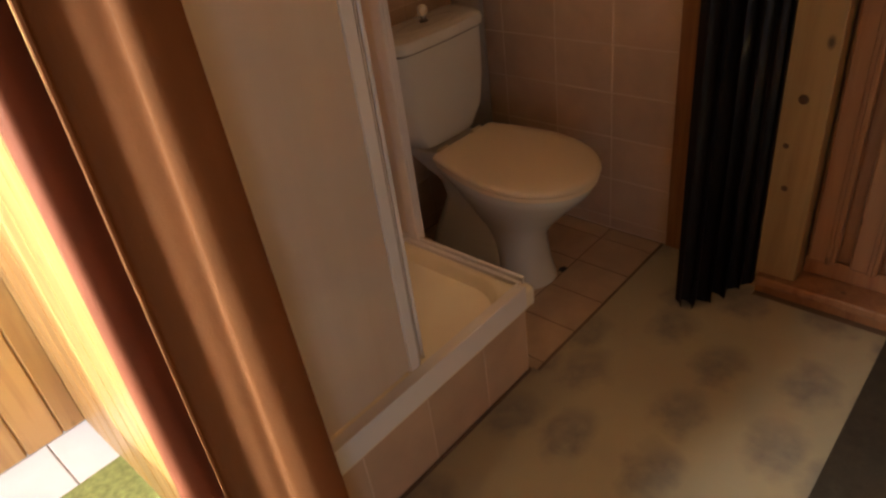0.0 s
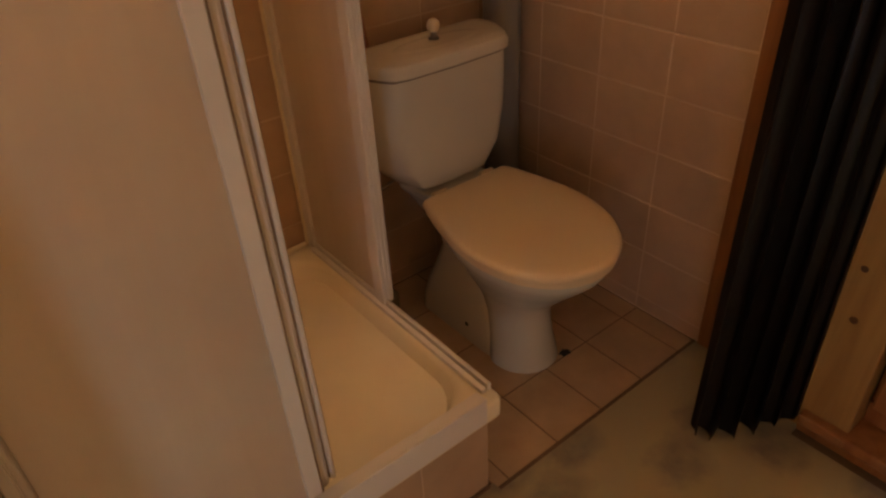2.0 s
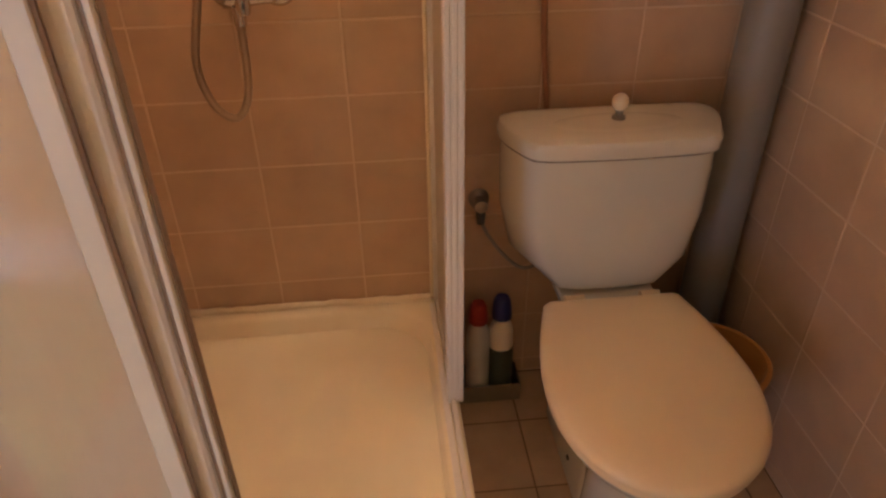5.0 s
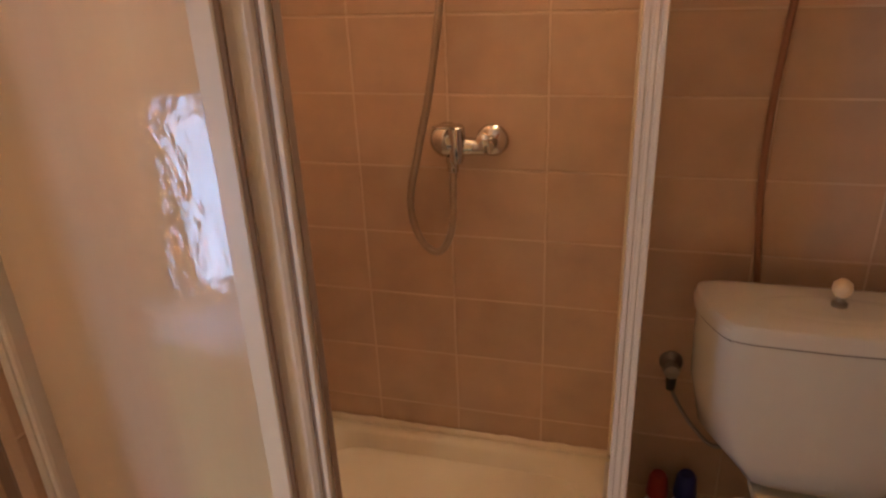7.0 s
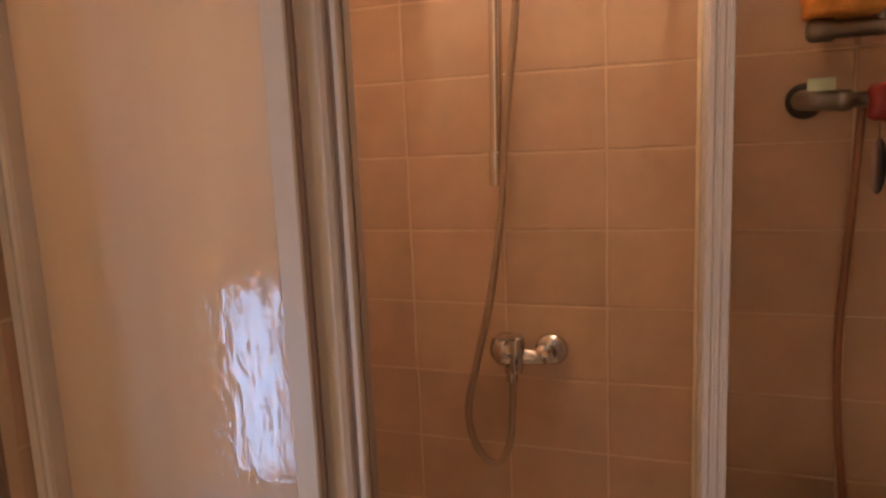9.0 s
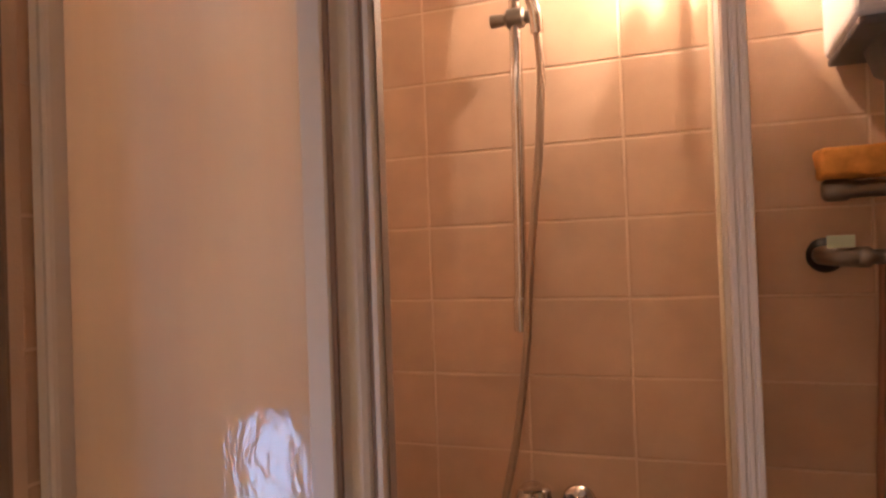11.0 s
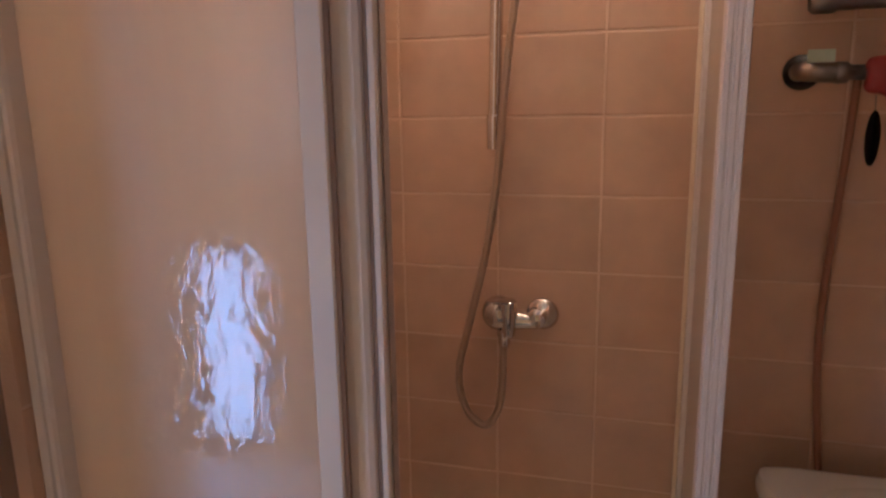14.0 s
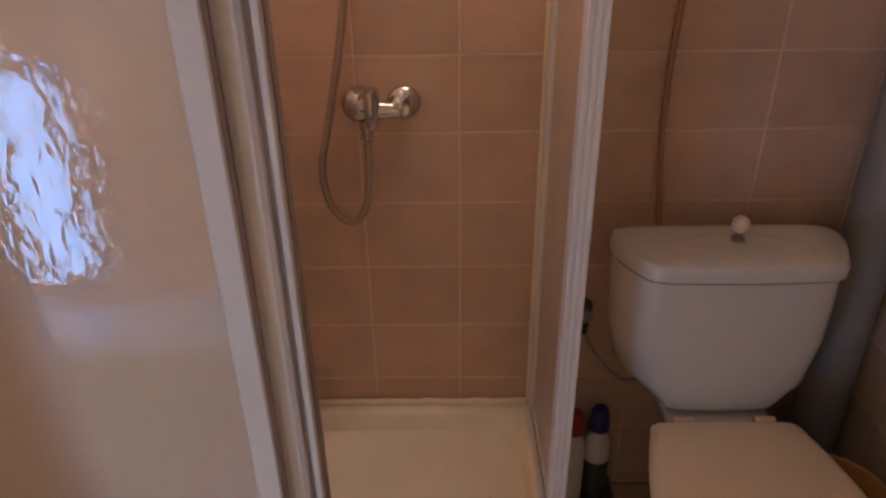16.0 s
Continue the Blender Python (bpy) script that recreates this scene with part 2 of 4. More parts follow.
M_PINE_Y = wood("varnished pine lying", (0.58, 0.34, 0.13), (0.4, 0.2, 0.065), axis=1)
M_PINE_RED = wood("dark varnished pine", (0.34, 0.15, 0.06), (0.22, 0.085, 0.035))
# door and post pine: the weaker light there is put into darker colours
M_PINE_DOOR = wood("reddish pine toned down for dim light", (0.34, 0.16, 0.07), (0.24, 0.1, 0.042))
M_PINE_POST = wood("knotty pine", (0.46, 0.29, 0.12), (0.34, 0.19, 0.075))
M_KNOT = material("dark pine knot", (0.1, 0.045, 0.02), 0.5, vary=0.2, scale=40)
M_CURTAIN = material("terracotta curtain cloth", (0.22, 0.085, 0.031), 0.85, vary=0.08, scale=4, bump=0.15, bump_scale=300, stretch=(1, 1, 0.6))
M_CURTAIN.node_tree.nodes["Principled BSDF"].inputs["Specular IOR Level"].default_value = 0.12
M_BLACKCLOTH = material("black satin curtain", (0.009, 0.006, 0.006), 0.36, vary=0.2, scale=4, bump=0.2, bump_scale=200, stretch=(1, 1, 0.2))
M_BLACKCLOTH.node_tree.nodes["Principled BSDF"].inputs["Specular IOR Level"].default_value = 0.2
M_RUG = material("green rug pile", (0.26, 0.28, 0.09), 0.95, vary=0.3, scale=60, bump=1.0, bump_scale=260)
M_HALLTILE = material("white hall floor tile", (0.8, 0.8, 0.82), 0.35, vary=0.06, scale=5)
M_MAT = material("dark brown mat", (0.035, 0.024, 0.012), 0.9, vary=0.25, scale=40, bump=0.6, bump_scale=200)
M_PIPEGREY = material("grey plastic pipe", (0.27, 0.255, 0.245), 0.42, vary=0.06)
M_COPPER = material("painted copper pipe", (0.32, 0.15, 0.09), 0.4, metal=0.0, vary=0.1)
M_BLACK = material("black plastic", (0.02, 0.018, 0.018), 0.4)
M_RED = material("red plastic", (0.3, 0.022, 0.016), 0.35)
M_BLUE = material("blue plastic", (0.025, 0.028, 0.16), 0.35)
M_WHITE = material("white plastic", (0.74, 0.7, 0.64), 0.35)
M_GREEN = material("dark green liquid tone", (0.06, 0.08, 0.06), 0.4)
M_CADDY = material("grey-green plastic", (0.2, 0.17, 0.12), 0.4)
# for the added flecks that break up the door pane's light
M_FLECK = material("beige fleck", (0.34, 0.27, 0.22), 0.9)
M_LABEL = material("mint paper label", (0.55, 0.68, 0.55), 0.6)
M_SPONGE = material("orange sponge", (0.72, 0.34, 0.07), 0.95, vary=0.25, scale=30, bump=1.0, bump_scale=220)
M_ORANGE = material("orange plastic", (0.56, 0.27, 0.07), 0.4, vary=0.08)
M_STEEL = material("dull steel", (0.3, 0.28, 0.26), 0.35, metal=1.0)
M_HEATER = material("white enamel heater", (0.6, 0.575, 0.58), 0.3, vary=0.03)
M_DARKGREY = material("dark grey plastic", (0.085, 0.075, 0.075), 0.45)
M_OPAL = acrylic_material("frosted lamp glass", 0.85)
ot = M_OPAL.node_tree
see = ot.nodes.new("ShaderNodeBsdfTransparent")
see.inputs["Color"].default_value = (1.0, 0.96, 0.9, 1)
half = ot.nodes.new("ShaderNodeMixShader")
half.inputs[0].default_value = 0.38
ot.links.new(ot.nodes["Mix Shader"].outputs[0], half.inputs[1])
ot.links.new(see.outputs[0], half.inputs[2])
ot.links.new(half.outputs[0], ot.nodes["Material Output"].inputs["Surface"])
M_DRY_CLOTH = material("red-brown curtain cloth", (0.2, 0.055, 0.022), 0.8, vary=0.1, scale=4, bump=0.15, bump_scale=300)
M_GLASS = glass_material()

# ---- shape helpers ----


def part(name, bm, mat, parent=None, label=""):
    """Links a bmesh as one mesh object, under parent where one is given."""
    me = bpy.data.meshes.new(name)
    bmesh.ops.recalc_face_normals(bm, faces=bm.faces)
    bm.to_mesh(me)
    bm.free()
    me.materials.append(mat)
    ob = new(name, me)
    if parent:
        ob.parent = parent
    if label:
        tagged(ob, label)
    return ob


def smooth(ob, angle=40):
    me = ob.data
    me.polygons.foreach_set("use_smooth", [True] * len(me.polygons))
    me.set_sharp_from_angle(angle=radians(angle))
    return ob


def thing(name, label, category, group="", kind=""):
    return tagged(new(name), label, category, group, kind)


def box(x0, x1, y0, y1, z0, z1, bevel=0.0, bm=None, seg=2):
    bm = bm or bmesh.new()
    r = bmesh.ops.create_cube(bm, size=1.0, matrix=Matrix.LocRotScale(((x0 + x1) / 2, (y0 + y1) / 2, (z0 + z1) / 2), None, (abs(x1 - x0), abs(y1 - y0), abs(z1 - z0))))
    if bevel:
        edges = list({e for v in r["verts"] for e in v.link_edges})
        bmesh.ops.bevel(bm, geom=edges, offset=bevel, segments=seg, affect="EDGES", profile=0.5)
    return bm


def loft(rings, bm=None, cap=True, closed=True):
    """Skins rings of points, each of the same number."""
    bm = bm or bmesh.new()
    vs = [[bm.verts.new(p) for p in ring] for ring in rings]
    n = len(vs[0])
    for a, b in zip(vs, vs[1:]):
        for i in range(n if closed else n - 1):
            bm.faces.new((a[i], a[(i + 1) % n], b[(i + 1) % n], b[i]))
    if cap and closed:
        bm.faces.new(vs[0][::-1])
        bm.faces.new(vs[-1])
    return bm


def lathe(profile, m=Matrix(), seg=28, bm=None, cap=True):
    """Turns (radius, height) pairs about the z axis of m."""
    rings = [[m @ Vector((r * math.cos(2 * math.pi * i / seg), r * math.sin(2 * math.pi * i / seg), h)) for i in range(seg)] for r, h in profile]
    return loft(rings, bm, cap)


def spline(points, steps=8):
    """Catmull-Rom through the points."""
    ps = [Vector(p) for p in points]
    ps = [2 * ps[0] - ps[1]] + ps + [2 * ps[-1] - ps[-2]]
    out = []
    for a, b, c, d in zip(ps, ps[1:], ps[2:], ps[3:]):
        for i in range(steps):
            t = i / steps
            out.append(0.5 * (2 * b + (c - a) * t + (2 * a - 5 * b + 4 * c - d) * t * t + (3 * b - a - 3 * c + d) * t ** 3))
    return out + [ps[-2]]


def tube(points, radius, seg=12, bm=None, ripple=0.0):
    rings = []
    side = Vector((0.31, 0.9, 0.2))
    for i, p in enumerate(points):
        way = (points[min(i + 1, len(points) - 1)] - points[max(i - 1, 0)]).normalized()
        u = (side - side.dot(way) * way).normalized()
        v = way.cross(u)
        r = radius * (1 + ripple * (i % 2))
        rings.append([p + r * (math.cos(2 * math.pi * k / seg) * u + math.sin(2 * math.pi * k / seg) * v) for k in range(seg)])
    return loft(rings, bm)


def rounded(cx, cy, w, d, r, z, n=6, rf=None):
    """A rounded rectangle as a ring of points; rf: the radius of the two corners at low y."""
    pts = []
    for sx, sy, a0 in ((1, 1, 0), (-1, 1, 90), (-1, -1, 180), (1, -1, 270)):
        q = min((rf if rf and sy < 0 else r), w / 2 - 1e-4, d / 2 - 1e-4)
        for i in range(n + 1):
            a = radians(a0 + 90 * i / n)
            pts.append(Vector((cx + sx * (w / 2 - q) + q * math.cos(a), cy + sy * (d / 2 - q) + q * math.sin(a), z)))
    return pts


def prism(outline, z0, z1):
    """An upright bar with the outline [(x, y), ...] in plan."""
    return loft([[Vector((x, y, z)) for x, y in outline] for z in (z0, z1)])


TILES = {}


def tile_mesh(w, h, mat, depth=0.0013):
    """A tile lying in x and z, its face towards -y, with softened edges."""
    key = (round(w, 3), round(h, 3), mat.name)
    if key not in TILES:
        bm = bmesh.new()
        g, e = 0.0021, 0.0038
        rings = [[Vector((x, y, z)) for x, z in ((-w / 2 + o, -h / 2 + o), (w / 2 - o, -h / 2 + o), (w / 2 - o, h / 2 - o), (-w / 2 + o, h / 2 - o))] for o, y in ((g, 0.0), (g, -depth + 0.0008), (e, -depth))]
        loft(rings, bm, cap=False)
        bm.verts.ensure_lookup_table()
        bm.faces.new([bm.verts[i] for i in range(8, 12)])
        bmesh.ops.recalc_face_normals(bm, faces=bm.faces)
        me = bpy.data.meshes.new("tile")
        bm.to_mesh(me)
        bm.free()
        me.materials.append(mat)
        TILES[key] = me
    return TILES[key]


def tile_wall(parent, m, us, vs, mat, rnd):
    """Tiles between the joints us (across) and vs (up) of a wall whose frame is m (x across, z up, face to -y)."""
    for u0, u1 in zip(us, us[1:]):
        for v0, v1 in zip(vs, vs[1:]):
            ob = new("tile", tile_mesh(u1 - u0, v1 - v0, mat))
            ob.parent = parent
            ob.matrix_basis = m @ pose((u0 + u1) / 2, rnd.uniform(-0.0002, 0.0002), (v0 + v1) / 2, rnd.uniform(-0.12, 0.12), 0, rnd.uniform(-0.12, 0.12))


def joints(lo, hi, start, pitch):
    k = math.ceil((lo + 0.012 - start) / pitch)
    out = [lo]
    while start + k * pitch < hi - 0.012:
        out.append(start + k * pitch)
        k += 1
    return out + [hi]


# ---- the setting ----
LEFT, RIGHT, FRONT, TOP = -0.752, 0.726, -0.765, 2.32
HALL_L, HALL_N, SOUTH = -2.4, 0.16, -2.42


def structure(name, bm, mat, label, category):
    return tagged(part(name, bm, mat), label, category, kind="structure")


wall_back = structure("wall_north", box(-0.85, 0.95, 0.0, 0.12, 0, TOP), M_GROUT, "beige tiled bathroom back wall with pale joints", "wall")
wall_right = structure("wall_east", box(RIGHT, RIGHT + 0.1, -0.778, -0.002, 0, TOP), M_GROUT, "beige tiled wall beside the toilet", "wall")
wall_left = structure("wall_west", box(LEFT - 0.098, LEFT, -0.79, -0.002, 0, TOP), M_GROUT, "tiled partition wall behind the shower", "wall")
structure("floor", box(HALL_L, 1.1, SOUTH, HALL_N, -0.12, -0.008), M_DARKGROUT, "dark screed under the floor coverings", "floor")
structure("floor_vinyl", box(0.6151, RIGHT, -1.1, -0.772, -0.008, -0.0002, 0.0, box(-0.0, 0.615, SOUTH, -0.772, -0.008, 0.0, 0.0, box(-0.852, -0.0, SOUTH, -0.7485, -0.008, 0.0))), M_VINYL, "cream sheet vinyl floor with grey stone spots", "floor")
structure("wall_south", box(-1.29, 1.1, SOUTH - 0.1, SOUTH, 0, TOP), M_PINE, "plain pine wall", "wall")
structure("wall_south_end", box(HALL_L, -2.05, SOUTH - 0.1, SOUTH, 0, TOP), M_PINE, "plain pine wall beside the door", "wall")
structure("wall_south_head", box(-2.05, -1.29, SOUTH - 0.1, SOUTH, 2.05, TOP), M_PINE, "plain pine wall above the door", "wall")
structure("wall_hall_north", box(HALL_L, -0.852, HALL_N + 0.02, HALL_N + 0.12, 0, TOP), M_PINE_RED, "pine wall behind the boards", "wall")
for name, b in (("wall_hall_low", (-0.85, -0.03, 0, 0.9)), ("wall_hall_high", (-0.85, -0.03, 2.05, TOP)), ("wall_hall_a", (SOUTH, -0.85, 0, TOP)), ("wall_hall_b", (-0.03, HALL_N + 0.1, 0, TOP))):
    structure(name, box(HALL_L - 0.1, HALL_L, b[0], b[1], b[2], b[3]), M_PINE, "plain pine wall of the hall", "wall")
structure("wall_east_far", box(0.98, 1.08, SOUTH, -0.7, 0, TOP), M_PINE, "plain pine wall behind the door", "wall")
# unseen filler wall, added only to keep outside light out of the gap
structure("wall_east_return", box(RIGHT + 0.1, 1.08, -0.7, -0.6, 0, TOP), M_PINE, "unseen wall added to stop light leaking in at the corner", "wall")
structure("wall_lintel", box(LEFT - 0.098, LEFT, SOUTH, -0.79, 2.08, TOP), M_PINE_Y, "pine lintel above the curtained doorway", "wall")
bm = bmesh.new()
y = SOUTH - 0.1
while y < HALL_N + 0.1:
    box(HALL_L - 0.1, 1.1, y, y + 0.094, TOP, TOP + 0.02, 0.004, bm, 1)
    y += 0.096
box(HALL_L - 0.1, 1.1, SOUTH - 0.1, HALL_N + 0.12, TOP + 0.021, TOP + 0.06, 0, bm)
structure("ceiling", bm, material("cream ceiling paint", (0.74, 0.68, 0.58), 0.6), "cream painted board ceiling", "ceiling")

# strip of dark joint where vinyl and tiles meet
structure("trim", box(0.0, RIGHT, -0.7725, -0.765, -0.008, 0.0025, 0.001), M_DARKGROUT, "dark joint strip between vinyl and floor tiles", "trim")

structure("trim_plinth", box(LEFT + 0.003, -0.0125, FRONT + 0.009, FRONT + 0.0175, 0.0005, 0.006, 0.0015), M_DARKGROUT, "dark joint strip along the plinth foot", "trim")

# ---- shower tray and its tiled plinth ----
RIM = 0.275


def shower_tray():
    t = thing("shower_tray", "cream acrylic shower tray with shiny sloped basin", "shower tray")
    cx, cy, w, d = (LEFT + 0.018) / 2, FRONT / 2 - 0.001, -LEFT + 0.018, -FRONT - 0.004
    rings = [rounded(cx, cy, w, d, 0.02, z, rf=0.02) for z in (RIM - 0.045, RIM - 0.006)]
    rings += [rounded(cx, cy, w - 0.01, d - 0.01, 0.02, RIM)]
    for inset, z, r in ((0.03, RIM, 0.1), (0.036, RIM - 0.002, 0.105), (0.042, RIM - 0.01, 0.11), (0.06, RIM - 0.09, 0.12), (0.068, RIM - 0.112, 0.12), (0.086, RIM - 0.127, 0.11), (0.13, RIM - 0.134, 0.09), (0.3, RIM - 0.139, 0.03)):
        rings.append(rounded(cx, cy, w - 2 * inset, d - 2 * inset, r, z))
    body = smooth(part("basin", loft(rings), M_TRAY, t), 50)
    for x, y, dx, dy in ((-0.437, -0.415, 0.06, 0.055), (-0.367, -0.415, 0.075, 0.057), (-0.264, -0.416, 0.073, 0.04), (-0.47, -0.53, 0.09, 0.06), (-0.34, -0.53, 0.09, 0.06)):
        rib = tube([Vector((x + dx * k / 5, y + dy * k / 5, RIM - 0.1365 + 0.001 * math.sin(math.pi * k / 5))) for k in range(6)], 0.0028, 8)
        smooth(part("anti_slip_rib", rib, M_TRAY, t))
    drain = lathe([(0.001, -0.002), (0.04, -0.002), (0.04, 0.003), (0.034, 0.005), (0.001, 0.005)], pose(cx, cy, RIM - 0.137))
    smooth(part("drain", drain, M_CHROME, t, "round chrome drain"))
    return t


shower_tray()
plinth = structure("plinth", box(LEFT + 0.002, -0.0425, FRONT + 0.02, FRONT + 0.05, 0, RIM - 0.046, 0, box(-0.042, -0.012, FRONT + 0.02, -0.004, 0, RIM - 0.046)), M_GROUT, "tiled plinth carrying the shower tray", "plinth")

# ---- shower enclosure ----


def groove_profile(x0, x1, y0, y1, along="x", grooves=3, deep=0.004):
    """Plan outline of an aluminium bar whose outer face (low y, or high x) carries grooves."""
    out = []
    a0, a1 = (x0, x1) if along == "x" else (y0, y1)
    n = grooves * 2 + 1
    for i in range(n):
        a, b = a0 + (a1 - a0) * i / n, a0 + (a1 - a0) * (i + 1) / n
        q = deep if i % 2 else 0.0
        out += [(a + 0.0008, q), (b - 0.0008, q)]
    if along == "x":
        return [(a, y0 + q) for a, q in out] + [(x1, y1), (x0, y1)]
    return [(x1 - q, a) for a, q in out] + [(x0, y1), (x0, y0)]


ETOP = 2.0


def shower_enclosure():
    t = thing("shower_enclosure", "corner shower enclosure with milky acrylic sliding panes in white frames", "shower enclosure")
    z0 = RIM + 0.003
    # front run
    part("wall_profile", prism([(LEFT + 0.002, FRONT + 0.006), (LEFT + 0.004, FRONT + 0.004), (LEFT + 0.016, FRONT + 0.004), (LEFT + 0.017, FRONT + 0.008), (LEFT + 0.019, FRONT + 0.008), (LEFT + 0.02, FRONT + 0.005), (LEFT + 0.024, FRONT + 0.007), (LEFT + 0.026, FRONT + 0.012), (LEFT + 0.026, FRONT + 0.04), (LEFT + 0.002, FRONT + 0.04)], z0, ETOP), M_ALU, t)
    part("bottom_rail", box(LEFT + 0.05, -0.032, FRONT - 0.004, FRONT + 0.0005, RIM - 0.036, z0 + 0.028, 0.0015, box(LEFT + 0.05, -0.032, FRONT + 0.001, FRONT + 0.026, z0, z0 + 0.026, 0.002)), M_ALU, t)
    part("rail_seal", box(LEFT + 0.05, -0.03, FRONT + 0.027, FRONT + 0.032, z0, z0 + 0.006), M_SEAL, t, "dark rubber seal")
    part("top_rail", box(LEFT + 0.05, 0.0, FRONT + 0.002, FRONT + 0.07, ETOP, ETOP + 0.04, 0.003), M_ALU, t)
    yo, yi = FRONT + 0.028, FRONT + 0.044
    front = part("sliding_pane", box(-0.7255, -0.404, yo + 0.003, yo + 0.007, z0 + 0.03, ETOP), M_ACRYLIC, t, "milky acrylic pane with limescale streaks")
    part("stile", prism([(-0.409, yo), (-0.4075, yo - 0.002), (-0.3835, yo - 0.002), (-0.3815, yo), (-0.3815, yo + 0.011), (-0.409, yo + 0.011)], z0 + 0.008, ETOP), M_ALU, front)
    part("stile_seal", prism([(-0.3813, yo + 0.001), (-0.3775, yo + 0.003), (-0.3775, yo + 0.008), (-0.3813, yo + 0.01)], z0 + 0.008, ETOP), M_TAUPE, front, "taupe sealing lip")
    inner = part("inner_pane", box(-0.7, -0.38, yi + 0.014, yi + 0.018, z0 + 0.01, ETOP), M_ACRYLIC, t)
    ys = yi + 0.012
    part("stile", prism([(-0.389, ys + 0.002), (-0.3875, ys - 0.005), (-0.383, ys - 0.008), (-0.374, ys - 0.0095), (-0.362, ys - 0.0085), (-0.357, ys - 0.005), (-0.3555, ys + 0.001), (-0.351, ys + 0.001), (-0.35, ys - 0.002), (-0.348, ys - 0.0035), (-0.3435, ys - 0.0035), (-0.3415, ys - 0.0005), (-0.341, ys + 0.022), (-0.388, ys + 0.022)], z0 + 0.006, ETOP), M_ALU, inner)
    # the groove's shade is coloured in with a thin taupe strip
    part("groove_seal", box(-0.3551, -0.3514, ys - 0.0005, ys + 0.0008, z0 + 0.01, ETOP - 0.002), M_TAUPE, inner, "taupe strip standing in for the shade in the groove")
    part("seal", box(-0.3408, -0.3388, ys + 0.004, ys + 0.018, z0 + 0.006, ETOP), M_TAUPE, inner, "taupe rubber edge seal")
    # side run
    part("wall_profile", prism(groove_profile(-0.004, 0.016, -0.045, -0.006, along="y", grooves=1, deep=0.003), z0, ETOP), M_ALU, t)
    part("bottom_rail", box(-0.016, -0.004, -0.735, -0.045, z0, z0 + 0.012, 0.002), M_ALU, t)
    part("bottom_rail", box(-0.001, 0.009, -0.735, -0.045, z0, z0 + 0.02, 0.002), M_ALU, t)
    part("top_rail", box(-0.016, 0.02, -0.72, -0.006, ETOP + 0.001, ETOP + 0.04, 0.003), M_ALU, t)
    side = part("sliding_pane", box(0.004, 0.008, -0.352, -0.04, z0 + 0.012, ETOP), M_ACRYLIC, t)
    e = -0.378
    part("stile", prism([(x * 0.8 + 0.003, y) for x, y in [(-0.013, e + 0.004), (-0.011, e), (-0.003, e), (-0.002, e + 0.003), (0.003, e + 0.003), (0.004, e + 0.001), (0.011, e + 0.001), (0.012, e + 0.0035), (0.0165, e + 0.0035), (0.0175, e + 0.002), (0.0245, e + 0.002), (0.026, e + 0.004), (0.026, e + 0.036), (-0.013, e + 0.036)]], z0 + 0.012, ETOP), M_ALU, side)
    return t


shower_enclosure()
# silicone bead round the back of the tray, thick and uneven
rb = random.Random(4)
pts = [Vector((LEFT + 0.02 + 0.02 * i, -0.008 - rb.uniform(0, 0.003), RIM + 0.004 + rb.uniform(0, 0.004))) for i in range(37)]
tagged(smooth(part("silicone_bead", tube(pts, 0.009, 8), M_SILICONE)), "thick uneven yellowed silicone bead behind the shower tray", "silicone", kind="structure")
pts = [Vector((-0.008, -0.012 - 0.002 * (i % 2), RIM + 0.01 + 0.05 * i)) for i in range(37)]
tagged(smooth(part("silicone_bead", tube(pts, 0.0045, 6), M_SILICONE)), "pale silicone bead along the wall profile", "silicone", kind="structure")

